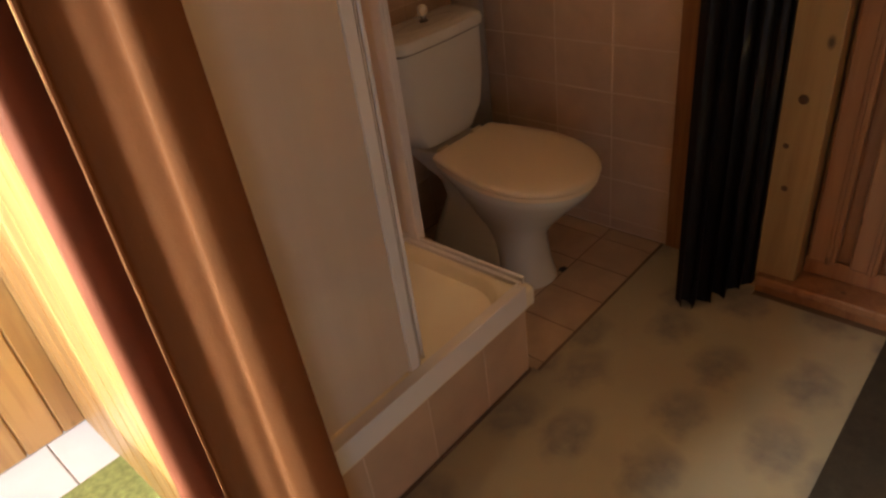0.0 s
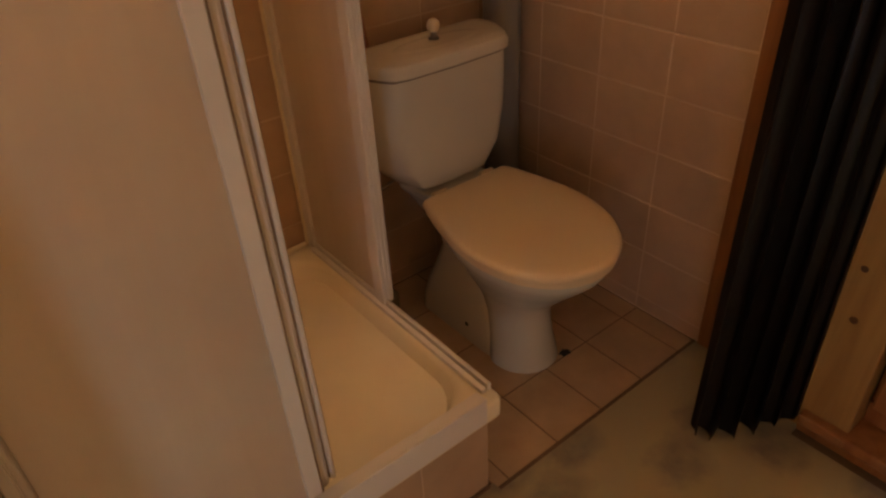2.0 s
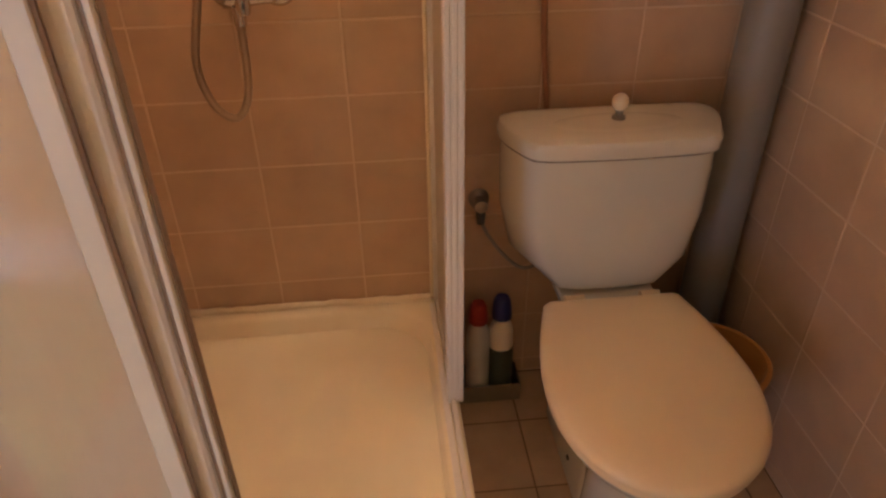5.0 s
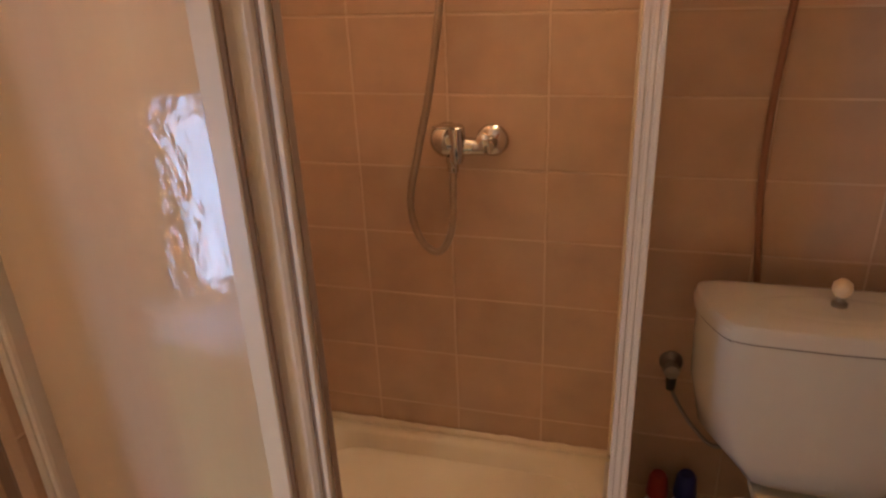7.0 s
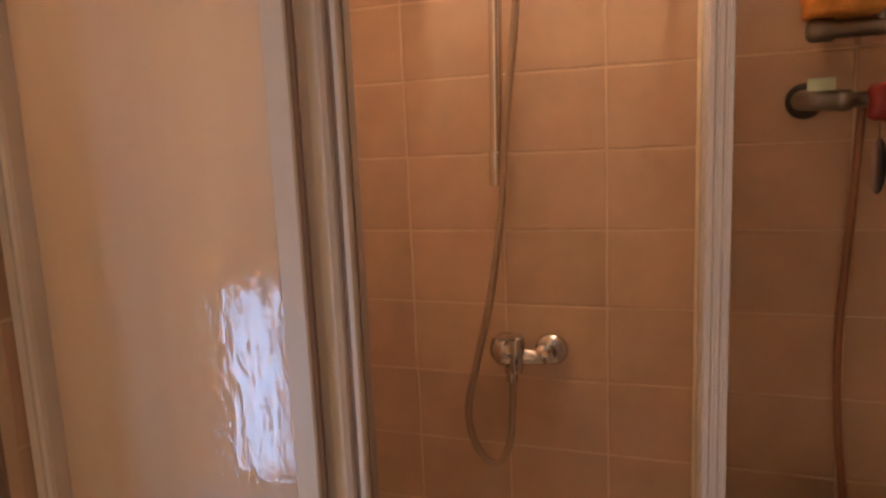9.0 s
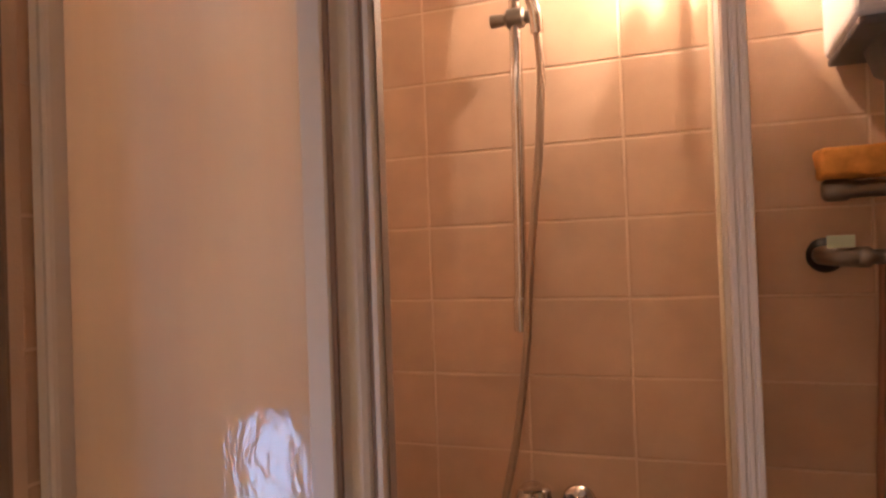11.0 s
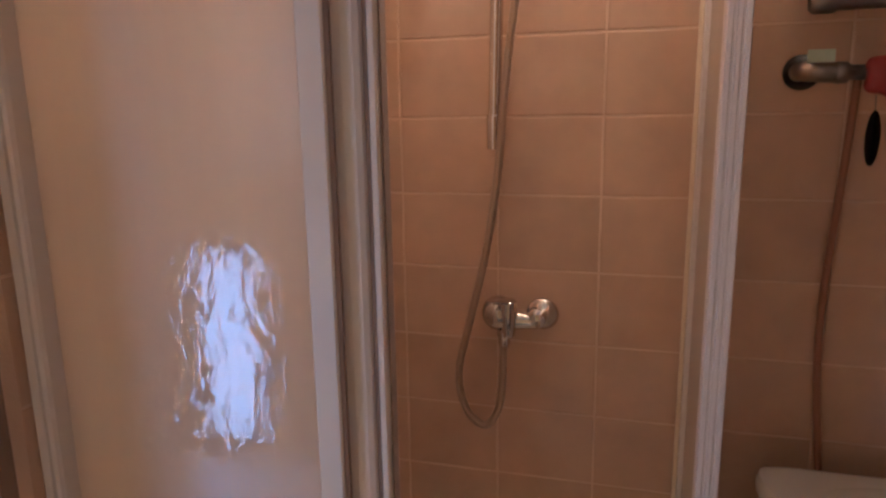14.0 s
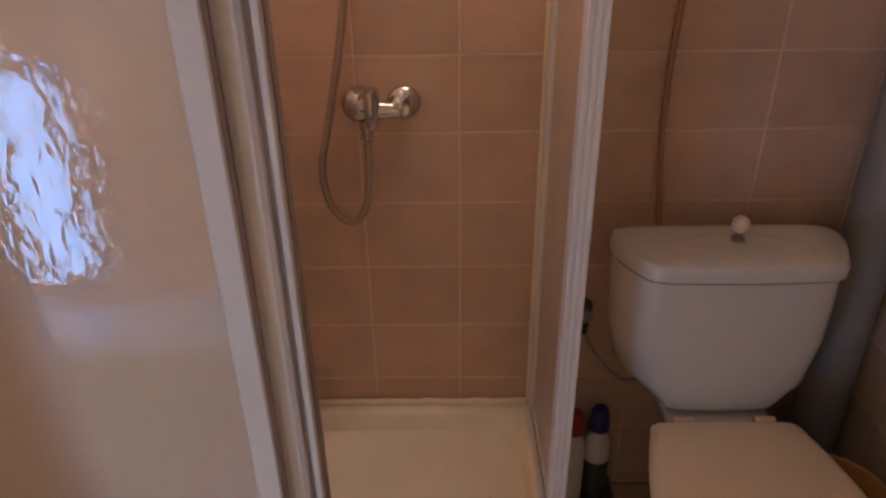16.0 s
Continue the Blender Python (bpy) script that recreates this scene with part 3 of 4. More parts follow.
# ---- shower fittings ----


def mixer():
    t = thing("shower_mixer", "single-lever chrome shower mixer on the tiled wall", "mixer tap")
    body = lathe([(0.001, -0.062), (0.012, -0.062), (0.021, -0.056), (0.024, -0.03), (0.019, -0.008), (0.016, 0.015), (0.016, 0.032), (0.01, 0.038), (0.001, 0.038)], pose(-0.312, -0.062, 1.015, 0, 90, 0))
    smooth(part("body", body, M_CHROME, t))
    for x in (-0.365, -0.276):
        rose = lathe([(0.001, 0.0), (0.031, 0.0), (0.033, 0.004), (0.03, 0.011), (0.022, 0.016), (0.014, 0.02), (0.013, 0.055), (0.001, 0.055)], pose(x, -0.006, 1.015, 90, 0, 0))
        smooth(part("rosette", rose, M_CHROME, t))
    cart = lathe([(0.001, 0.0), (0.028, 0.0), (0.033, 0.008), (0.0345, 0.022), (0.031, 0.036), (0.02, 0.047), (0.001, 0.051)], pose(-0.354, -0.042, 1.024, 80, 0, 0))
    smooth(part("cartridge_cap", cart, M_CHROME, t))
    knob = lathe([(0.001, 0.0), (0.01, 0.0), (0.0125, 0.006), (0.012, 0.014), (0.001, 0.018)], pose(-0.279, -0.075, 1.03, 70, 0, 0))
    smooth(part("diverter", knob, M_CHROME, t))
    neck = lathe([(0.001, 0.0), (0.012, 0.0), (0.014, 0.006), (0.017, 0.03), (0.018, 0.055), (0.017, 0.07), (0.012, 0.075), (0.001, 0.076)], pose(-0.334, -0.074, 0.985))
    smooth(part("neck", neck, M_CHROME, t))
    lever = loft([[p + Vector((0, 0, h)) for p in rounded(0, 0, w, d, d / 2.2, 0, 4)] for h, w, d in ((0.0, 0.014, 0.01), (0.012, 0.018, 0.011), (0.03, 0.02, 0.009), (0.052, 0.019, 0.007), (0.06, 0.013, 0.004))])
    bmesh.ops.transform(lever, matrix=pose(-0.332, -0.077, 1.056, 80, 0, -28), verts=lever.verts)
    smooth(part("lever", lever, M_CHROME, t))
    nozzle = lathe([(0.001, 0), (0.0095, 0), (0.011, 0.004), (0.011, 0.016), (0.0135, 0.02), (0.0135, 0.034), (0.001, 0.036)], pose(-0.342, -0.072, 0.965))
    smooth(part("outlet", nozzle, M_CHROME, t))
    return t


mixer()


def shower_set():
    t = thing("shower_rail", "chrome shower rail with sliding handset holder on the tiled wall", "shower rail")
    smooth(part("rail", tube([Vector((-0.366, -0.05, 1.36)), Vector((-0.36, -0.05, 1.7)), Vector((-0.355, -0.05, 2.08))], 0.012, 16), M_CHROME, t))
    for z, x in ((1.375, -0.366), (2.075, -0.355)):
        foot = lathe([(0.001, -0.03), (0.0135, -0.03), (0.0145, -0.026), (0.0145, 0.03), (0.013, 0.034), (0.001, 0.034)], pose(x, -0.05, z))
        smooth(part("end_bracket", foot, M_CHROME, t))
        smooth(part("wall_stud", lathe([(0.008, 0.0), (0.008, 0.045), (0.001, 0.045)], pose(x, -0.005, z, 90, 0, 0)), M_CHROME, t))
    slide = lathe([(0.001, -0.05), (0.012, -0.05), (0.0135, -0.046), (0.012, -0.03), (0.011, -0.022), (0.019, -0.016), (0.019, 0.014), (0.013, 0.018), (0.013, 0.034), (0.015, 0.038), (0.001, 0.042)], pose(-0.354, -0.053, 1.945, 0, 90, 0))
    holder = part("holder", slide, M_STEEL, t, "grey chrome sliding holder")
    smooth(holder)
    return t


def handset():
    t = thing("shower_handset", "chrome hand shower with grey spray face in its holder", "hand shower")
    grip = spline([(-0.307, -0.085, 1.9), (-0.31, -0.092, 1.945), (-0.325, -0.105, 2.0), (-0.345, -0.125, 2.035), (-0.362, -0.142, 2.052)], 6)
    smooth(part("grip", tube(grip, 0.0125, 14), M_CHROME, t))
    head = lathe([(0.001, -0.014), (0.033, -0.014), (0.038, -0.008), (0.038, 0.002), (0.028, 0.012), (0.012, 0.018), (0.001, 0.019)], pose(-0.378, -0.155, 2.055, 28, -22, 0))
    smooth(part("head", head, M_CHROME, t))
    face = lathe([(0.001, -0.0165), (0.03, -0.0165), (0.031, -0.0138), (0.001, -0.0138)], pose(-0.378, -0.155, 2.055, 28, -22, 0))
    smooth(part("spray_face", face, M_DARKGREY, t, "dark grey spray face"))
    return t


shower_set()
handset()
path = spline([(-0.307, -0.085, 1.9), (-0.306, -0.075, 1.825), (-0.318, -0.065, 1.67), (-0.342, -0.06, 1.48), (-0.357, -0.062, 1.3), (-0.38, -0.07, 1.14), (-0.412, -0.075, 1.0), (-0.433, -0.075, 0.9), (-0.417, -0.075, 0.822), (-0.378, -0.075, 0.793), (-0.349, -0.073, 0.845), (-0.342, -0.072, 0.97)], 14)
hose = tagged(smooth(part("shower_hose", tube(path, 0.0072, 10, ripple=0.1), M_HOSE)), "flexible spiral chrome shower hose hanging in a loop", "shower hose")

# ---- toilet ----
TX = 0.352


def toilet():
    t = thing("toilet", "white close-coupled ceramic toilet with closed cream lid", "toilet")
    # pedestal and bowl

    def egg(hw, bw, yb, yf, ym, z, c=0.02, power=0.92, cx=TX):
        """Round at the front (low y), squarish at the back."""
        pts = []
        for i in range(25):
            a = math.pi * i / 24
            pts.append(Vector((cx + hw * math.cos(a), ym - (ym - yf) * math.sin(a) ** power, z)))
        side = [(hw - (hw - bw) * (i / 7) ** 1.6, ym + (yb - c - ym) * i / 7) for i in range(1, 7)]
        pts += [Vector((cx - x, y, z)) for x, y in side]
        for sx, order in ((-1, range(5)), (1, range(4, -1, -1))):
            for i in order:
                a = radians(90 * i / 4)
                pts.append(Vector((cx + sx * (bw - c + c * math.cos(a)), yb - c + c * math.sin(a), z)))
        pts += [Vector((cx + x, y, z)) for x, y in side[::-1]]
        return pts

    sec = ((0.0, 0.096, 0.07, -0.4, -0.577, -0.47), (0.012, 0.095, 0.07, -0.4, -0.575, -0.47), (0.07, 0.085, 0.062, -0.39, -0.56, -0.46), (0.14, 0.078, 0.058, -0.375, -0.552, -0.455), (0.18, 0.081, 0.06, -0.36, -0.556, -0.45), (0.225, 0.102, 0.07, -0.33, -0.59, -0.45), (0.285, 0.142, 0.09, -0.28, -0.65, -0.46), (0.34, 0.172, 0.108, -0.23, -0.7, -0.48), (0.37, 0.18, 0.115, -0.22, -0.714, -0.49), (0.377, 0.176, 0.11, -0.225, -0.71, -0.49))
    rings = [egg(hw, bw, yb, yf, ym, z) for z, hw, bw, yb, yf, ym in sec]
    for ring in rings[-4:]:
        for q in ring:
            q.z += 0.022 * max(0.0, (q.y + 0.72) / 0.465)
    smooth(part("bowl", loft(rings), M_CERAMIC, t), 60)
    trap = loft([rounded(TX, (y0 + y1) / 2, w, y1 - y0, 0.045, z, 6) for z, w, y0, y1 in ((0.0, 0.176, -0.47, -0.12), (0.015, 0.174, -0.47, -0.12), (0.06, 0.166, -0.46, -0.125), (0.11, 0.15, -0.45, -0.14), (0.17, 0.128, -0.43, -0.165), (0.24, 0.112, -0.4, -0.19), (0.3, 0.12, -0.36, -0.175), (0.35, 0.16, -0.33, -0.12), (0.39, 0.19, -0.32, -0.08))])
    smooth(part("trapway", trap, M_CERAMIC, t), 60)
    part("shelf", loft([rounded(TX, -0.17, w, 0.19, 0.03, z, 6) for z, w in ((0.385, 0.19), (0.395, 0.2), (0.414, 0.206), (0.42, 0.2))]), M_CERAMIC, t)
    for sx in (-1, 1):
        bolt = lathe([(0.001, 0), (0.0065, 0), (0.006, 0.003), (0.001, 0.004)], pose(TX + sx * 0.086, -0.348, 0.056, 0, sx * 90, 0))
        part("fixing_bolt", bolt, M_BLACK, t)
    # cistern: flat front between slanted cheeks
    CX = 0.34

    def tank(hw, fw, yb, ym, yf, z, off=0.0):
        hw += 0.006
        half = [(hw, yb), (hw, ym), (fw, yf)]
        ring = [(CX + off + x, y) for x, y in half] + [(CX + off, yf - 0.006)] + [(CX + off - x, y) for x, y in half[::-1]]
        for _ in range(3):
            cut = []
            for (ax, ay), (bx, by) in zip(ring, ring[1:] + ring[:1]):
                q = min(0.25, 0.018 / max(1e-4, math.hypot(bx - ax, by - ay)))
                cut += [(ax + (bx - ax) * q, ay + (by - ay) * q), (bx + (ax - bx) * q, by + (ay - by) * q)]
            ring = cut
        return [Vector((x, y, z)) for x, y in ring]

    csec = ((0.424, 0.115, 0.1, 0.125, 0.205, 0.016), (0.434, 0.13, 0.112, 0.13, 0.22, 0.015), (0.5, 0.194, 0.148, 0.14, 0.232, 0.013), (0.6, 0.211, 0.164, 0.148, 0.24, 0.008), (0.7, 0.2105, 0.167, 0.152, 0.245, 0.004), (0.744, 0.206, 0.168, 0.154, 0.248, 0.0))
    smooth(part("cistern", loft([tank(hw, fw, -0.088, -ym, -yf, z, off) for z, hw, fw, ym, yf, off in csec]), M_CERAMIC, t), 35)
    part("cistern_joint", loft([tank(0.2065, 0.1685, -0.089, -0.154, -0.2475, z) for z in (0.742, 0.75)]), M_SEAL, t)
    lsec = ((0.7485, 0.208, 0.17, 0.0), (0.752, 0.213, 0.175, 0.004), (0.77, 0.214, 0.176, 0.005), (0.781, 0.209, 0.171, 0.0), (0.787, 0.188, 0.157, -0.012), (0.789, 0.165, 0.135, -0.03))
    lid = smooth(part("cistern_lid", loft([tank(hw, fw, -0.085 - max(0, -q) * 0.6, -0.154 - q * 0.4, -0.252 - q, z) for z, hw, fw, q in lsec]), M_CERAMIC, t), 35)
    dish = loft([[Vector((CX + a * math.cos(q), -0.18 + b * math.sin(q), z)) for q in [2 * math.pi * i / 32 for i in range(32)]] for a, b, z in ((0.125, 0.045, 0.7893), (0.12, 0.04, 0.7903), (0.09, 0.028, 0.79), (0.04, 0.012, 0.7898))])
    smooth(part("lid_dish", dish, M_CERAMIC, lid))
    stem = lathe([(0.001, 0.0), (0.013, 0.0), (0.013, 0.006), (0.007, 0.009), (0.007, 0.02), (0.001, 0.02)], pose(TX - 0.007, -0.165, 0.79))
    pull = smooth(part("flush_stem", stem, M_STEEL, lid))
    knob = lathe([(0.001, 0.0), (0.009, 0.001), (0.0145, 0.008), (0.016, 0.016), (0.014, 0.024), (0.008, 0.03), (0.001, 0.032)], pose(TX - 0.007, -0.165, 0.807))
    smooth(part("flush_knob", knob, M_SEAT, lid, "cream pull knob"))

    # seat ring and lid: squarish back, round front

    def seat_ring(grow, z):
        ring = egg(0.19 + grow, 0.146 + grow, -0.262 + grow, -0.727 - grow, -0.49, z, cx=TX - 0.006)
        for q in ring:
            q.z += 0.026 * (q.y + 0.727) / 0.465
        return ring

    smooth(part("seat", loft([seat_ring(g, z) for g, z in ((-0.012, 0.378), (-0.004, 0.38), (-0.004, 0.393), (-0.01, 0.395))]), M_SEAT, t), 50)
    lidm = loft([seat_ring(g, z) for g, z in ((-0.01, 0.3965), (0.0, 0.3975), (0.002, 0.405), (-0.002, 0.413), (-0.012, 0.418), (-0.05, 0.4205), (-0.1, 0.421))])
    smooth(part("seat_lid", lidm, M_SEAT, t, "closed cream plastic lid"), 50)
    for sx in (-1, 1):
        smooth(part("hinge", lathe([(0.001, -0.02), (0.01, -0.02), (0.01, 0.02), (0.001, 0.02)], pose(TX + sx * 0.08, -0.25, 0.428, 0, 90, 0)), M_SEAT, t))
    return t


toilet()
stain = bmesh.new()
rb = random.Random(9)
loft([[Vector((0.425 + r * math.cos(a) * 1.3, -0.57 + r * math.sin(a), z)) for a, r in [(2 * math.pi * i / 14, 0.013 * rb.uniform(0.7, 1.3) * s) for i in range(14)]] for z, s in ((0.003, 1.0), (0.009, 0.6))], stain)
tagged(part("sealant_blob", stain, M_BLACK), "dark dirty sealant blob at the toilet foot", "sealant")

# ---- corner pipe, bottles, valve, bucket ----


def soil_pipe():
    t = thing("soil_pipe", "thick grey plastic soil pipe in the tiled corner", "pipe")
    smooth(part("pipe", lathe([(0.052, 0.003), (0.052, TOP - 0.002)], pose(0.658, -0.066, 0), 32), M_PIPEGREY, t))
    for z in (0.16, 1.62):
        smooth(part("collar", lathe([(0.053, z - 0.04), (0.058, z - 0.036), (0.058, z + 0.036), (0.053, z + 0.04)], pose(0.658, -0.066, 0), 32, cap=False), M_PIPEGREY, t))
    return t


soil_pipe()


def bottle(name, x, y, z0, r, h, body, cap, label, filled=0.0):
    t = thing(name, label, "bottle", "cleaning bottles")
    prof = [(0.001, 0), (r * 0.95, 0.0), (r, 0.006), (r, h * 0.62), (r * 0.9, h * 0.7), (r * 0.5, h * 0.8), (r * 0.5, h * 0.84), (0.001, h * 0.84)]
    smooth(part("body", lathe(prof, pose(x, y, z0)), body, t))
    # liquid showing through the lower body, added as an outer dark band
    if filled:
        smooth(part("sleeve", lathe([(r + 0.0006, 0.008), (r + 0.0012, 0.01), (r + 0.0012, h * filled), (r + 0.0006, h * filled + 0.002)], pose(x, y, z0), cap=False), M_GREEN, t, "dark green liquid drawn as a band round the bottle"))
    smooth(part("cap", lathe([(0.001, h * 0.8), (r * 0.78, h * 0.8), (r * 0.8, h * 0.83), (r * 0.66, h * 0.97), (r * 0.5, h), (0.001, h)], pose(x, y, z0)), cap, t))
    return t


def caddy():
    t = thing("bottle_box", "low grey-green plastic box holding cleaning bottles", "box")
    part("base", box(0.05, 0.205, -0.11, -0.025, 0.004, 0.012, 0.002), M_CADDY, t)
    for b in ((0.05, 0.205, -0.11, -0.106), (0.05, 0.205, -0.029, -0.025), (0.05, 0.054, -0.106, -0.029), (0.201, 0.205, -0.106, -0.029)):
        part("side", box(*b, 0.012, 0.06, 0.0015), M_CADDY, t)
    return t


caddy()
bottle("cleaner_bottle", 0.1, -0.066, 0.0125, 0.03, 0.283, M_WHITE, M_RED, "white cleaner bottle with red cap in the box")
bottle("cleaner_bottle", 0.157, -0.066, 0.0125, 0.031, 0.295, M_WHITE, M_BLUE, "half-full cleaner bottle with blue cap in the box", 0.5)


def stop_valve():
    t = thing("stop_valve", "small chrome angle valve with flexible hose to the cistern", "valve")
    smooth(part("rosette", lathe([(0.001, 0), (0.024, 0), (0.024, 0.004), (0.012, 0.012), (0.01, 0.03), (0.001, 0.03)], pose(0.104, -0.006, 0.548, 90, 0, 0)), M_STEEL, t))
    smooth(part("handle", lathe([(0.001, 0), (0.015, 0), (0.017, 0.004), (0.015, 0.016), (0.001, 0.018)], pose(0.104, -0.036, 0.548, 90, 0, 0)), M_STEEL, t))
    smooth(part("nut", lathe([(0.001, -0.02), (0.009, -0.02), (0.011, 0), (0.011, 0.018), (0.001, 0.018)], pose(0.106, -0.03, 0.515)), M_BLACK, t))
    smooth(part("flexible_hose", tube(spline([(0.107, -0.03, 0.5), (0.12, -0.034, 0.47), (0.155, -0.045, 0.42), (0.2, -0.06, 0.385), (0.245, -0.08, 0.41), (0.26, -0.09, 0.426)], 8), 0.0042, 8), M_STEEL, t))
    return t


stop_valve()


def bucket():
    t = thing("bucket", "orange plastic bucket standing between toilet and wall", "bucket")
    prof = [(0.001, 0.003), (0.085, 0.003), (0.09, 0.01), (0.113, 0.27), (0.119, 0.272), (0.12, 0.282), (0.116, 0.286), (0.109, 0.284), (0.106, 0.27), (0.086, 0.014), (0.001, 0.012)]
    smooth(part("pail", lathe(prof, pose(0.58, -0.3, 0), 36), M_ORANGE, t))
    return t


bucket()

# ---- water heater and the plumbing below it ----


def water_heater():
    t = thing("water_heater", "white wall-hung water heater with dark underside", "water heater")
    part("casing", box(0.168, 0.58, -0.25, -0.004, 1.802, 2.3, 0.012, seg=3), M_HEATER, t)
    part("bottom_cover", box(0.173, 0.575, -0.244, -0.008, 1.79, 1.8025, 0.004), M_DARKGREY, t)
    cup = loft([rounded(0.36, -0.13, w, d, 0.05, z, 6) for z, w, d in ((1.791, 0.3, 0.18), (1.75, 0.28, 0.16), (1.72, 0.2, 0.12))])
    smooth(part("connection_cup", cup, M_DARKGREY, t))
    return t


def plumbing():
    t = thing("water_pipe", "red-brown painted copper pipe with red valve handle", "pipe")
    smooth(part("riser", tube(spline([(0.236, -0.035, 1.46), (0.23, -0.03, 1.3), (0.22, -0.028, 1.1), (0.222, -0.028, 0.95), (0.238, -0.028, 0.78), (0.245, -0.045, 0.7)], 8), 0.0065, 12), M_COPPER, t))
    smooth(part("rosette", lathe([(0.001, 0), (0.028, 0), (0.03, 0.005), (0.026, 0.014), (0.014, 0.02), (0.001, 0.02)], pose(0.157, -0.006, 1.472, 90, 0, 0), 28), M_BLACK, t))
    smooth(part("elbow", tube(spline([(0.15, -0.02, 1.472), (0.15, -0.05, 1.472), (0.165, -0.066, 1.47), (0.2, -0.066, 1.468)], 6), 0.016, 14), M_STEEL, t))
    smooth(part("valve_body", lathe([(0.001, 0), (0.013, 0), (0.017, 0.006), (0.017, 0.02), (0.012, 0.026), (0.012, 0.05), (0.016, 0.055), (0.016, 0.08), (0.001, 0.08)], pose(0.19, -0.066, 1.468, 0, 90, 0), 16), M_STEEL, t))
    hand = loft([[Vector((0.262 + q * (1 + 0.12 * math.cos(5 * a)) * math.cos(a), yy, 1.462 + q * (1 + 0.12 * math.cos(5 * a)) * math.sin(a))) for a in [2 * math.pi * i / 40 for i in range(40)]] for q, yy in ((0.024, -0.084), (0.033, -0.088), (0.035, -0.098), (0.028, -0.106), (0.012, -0.108))])
    smooth(part("valve_handle", hand, M_RED, t, "red lobed valve handwheel"), 50)
    part("paper_label", box(0.148, 0.188, -0.086, -0.0835, 1.484, 1.504, 0.0008), M_LABEL, t, "mint green paper label")
    tag = loft([[Vector((0.246 + 0.011 * math.cos(a), yy, 1.365 + 0.043 * math.sin(a))) for a in [2 * math.pi * i / 20 for i in range(20)]] for yy in (-0.106, -0.103)])
    part("tag", tag, M_CHROME, t, "oval metal tag")
    part("tag_wire", tube([Vector((0.245, -0.104, 1.432)), Vector((0.246, -0.1045, 1.405))], 0.0012, 6), M_STEEL, t)
    return t


def upper_fitting():
    t = thing("pipe_fitting", "dull steel pipe fitting on the wall under the heater", "pipe fitting")
    smooth(part("bar", lathe([(0.001, 0), (0.013, 0.0), (0.018, 0.006), (0.018, 0.035), (0.014, 0.04), (0.014, 0.12), (0.017, 0.125), (0.017, 0.15), (0.001, 0.15)], pose(0.147, -0.07, 1.577, 0, 90, 0), 18), M_STEEL, t))
    smooth(part("stub", tube([Vector((0.25, -0.07, 1.577)), Vector((0.25, -0.07, 1.795))], 0.011, 12), M_STEEL, t))
    smooth(part("wall_stub", tube([Vector((0.185, -0.006, 1.577)), Vector((0.185, -0.06, 1.577))], 0.011, 12), M_DARKGREY, t))
    return t


def sponge():
    bm = box(0.142, 0.252, -0.105, -0.035, 1.596, 1.645, 0.009, seg=3)
    bmesh.ops.subdivide_edges(bm, edges=bm.edges[:], cuts=2, use_grid_fill=True)
    for v in bm.verts:
        v.co += 0.006 * noise.noise_vector(v.co * 45)
    return tagged(smooth(part("sponge", bm, M_SPONGE), 60), "porous orange bath sponge on the steel fitting", "sponge")


water_heater()
plumbing()
upper_fitting()
sponge()


def wall_lamp():
    t = thing("wall_lamp", "wall lamp with fluted opal glass bowl above the shower", "lamp")
    part("wall_plate", box(-0.08, -0.02, -0.016, -0.004, 2.062, 2.112, 0.004), M_CHROME, t)
    smooth(part("arm", tube(spline([(-0.05, -0.014, 2.085), (-0.05, -0.035, 2.075), (-0.05, -0.04, 2.03), (-0.05, -0.08, 2.008), (-0.05, -0.11, 2.01)], 5), 0.006, 10), M_CHROME, t))
    rings = []
    for r, h, w in ((0.012, -0.09, 0.0), (0.03, -0.085, 0.0), (0.046, -0.073, 0.02), (0.055, -0.062, 0.06), (0.06, -0.052, 0.1)):
        rings.append([Vector((-0.05 + r * (1 + w * math.cos(11 * a)) * math.cos(a), -0.11 + r * (1 + w * math.cos(11 * a)) * math.sin(a), 2.105 + h + 0.12 * w * math.cos(11 * a))) for a in [2 * math.pi * k / 90 for k in range(90)]])
    smooth(part("shade", loft(rings, cap=False), M_OPAL, t, "fluted opal glass bowl"))
    smooth(part("holder", lathe([(0.001, 0), (0.013, 0), (0.015, 0.01), (0.013, 0.03), (0.001, 0.032)], pose(-0.05, -0.11, 2.008)), M_CHROME, t))
    return t


wall_lamp()

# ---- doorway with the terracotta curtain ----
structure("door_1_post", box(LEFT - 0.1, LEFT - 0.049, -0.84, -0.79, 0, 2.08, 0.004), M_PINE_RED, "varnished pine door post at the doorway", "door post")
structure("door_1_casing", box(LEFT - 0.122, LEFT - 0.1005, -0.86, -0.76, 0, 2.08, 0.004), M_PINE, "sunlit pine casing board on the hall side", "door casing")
# bare taupe beside the tile strip carries the recess's shade as colour
reveal = structure("wall_reveal", box(LEFT - 0.048, LEFT, -0.794, -0.7905, 0, TOP), M_TAUPE, "narrow tiled end of the shower partition with a recess coloured dark", "wall")


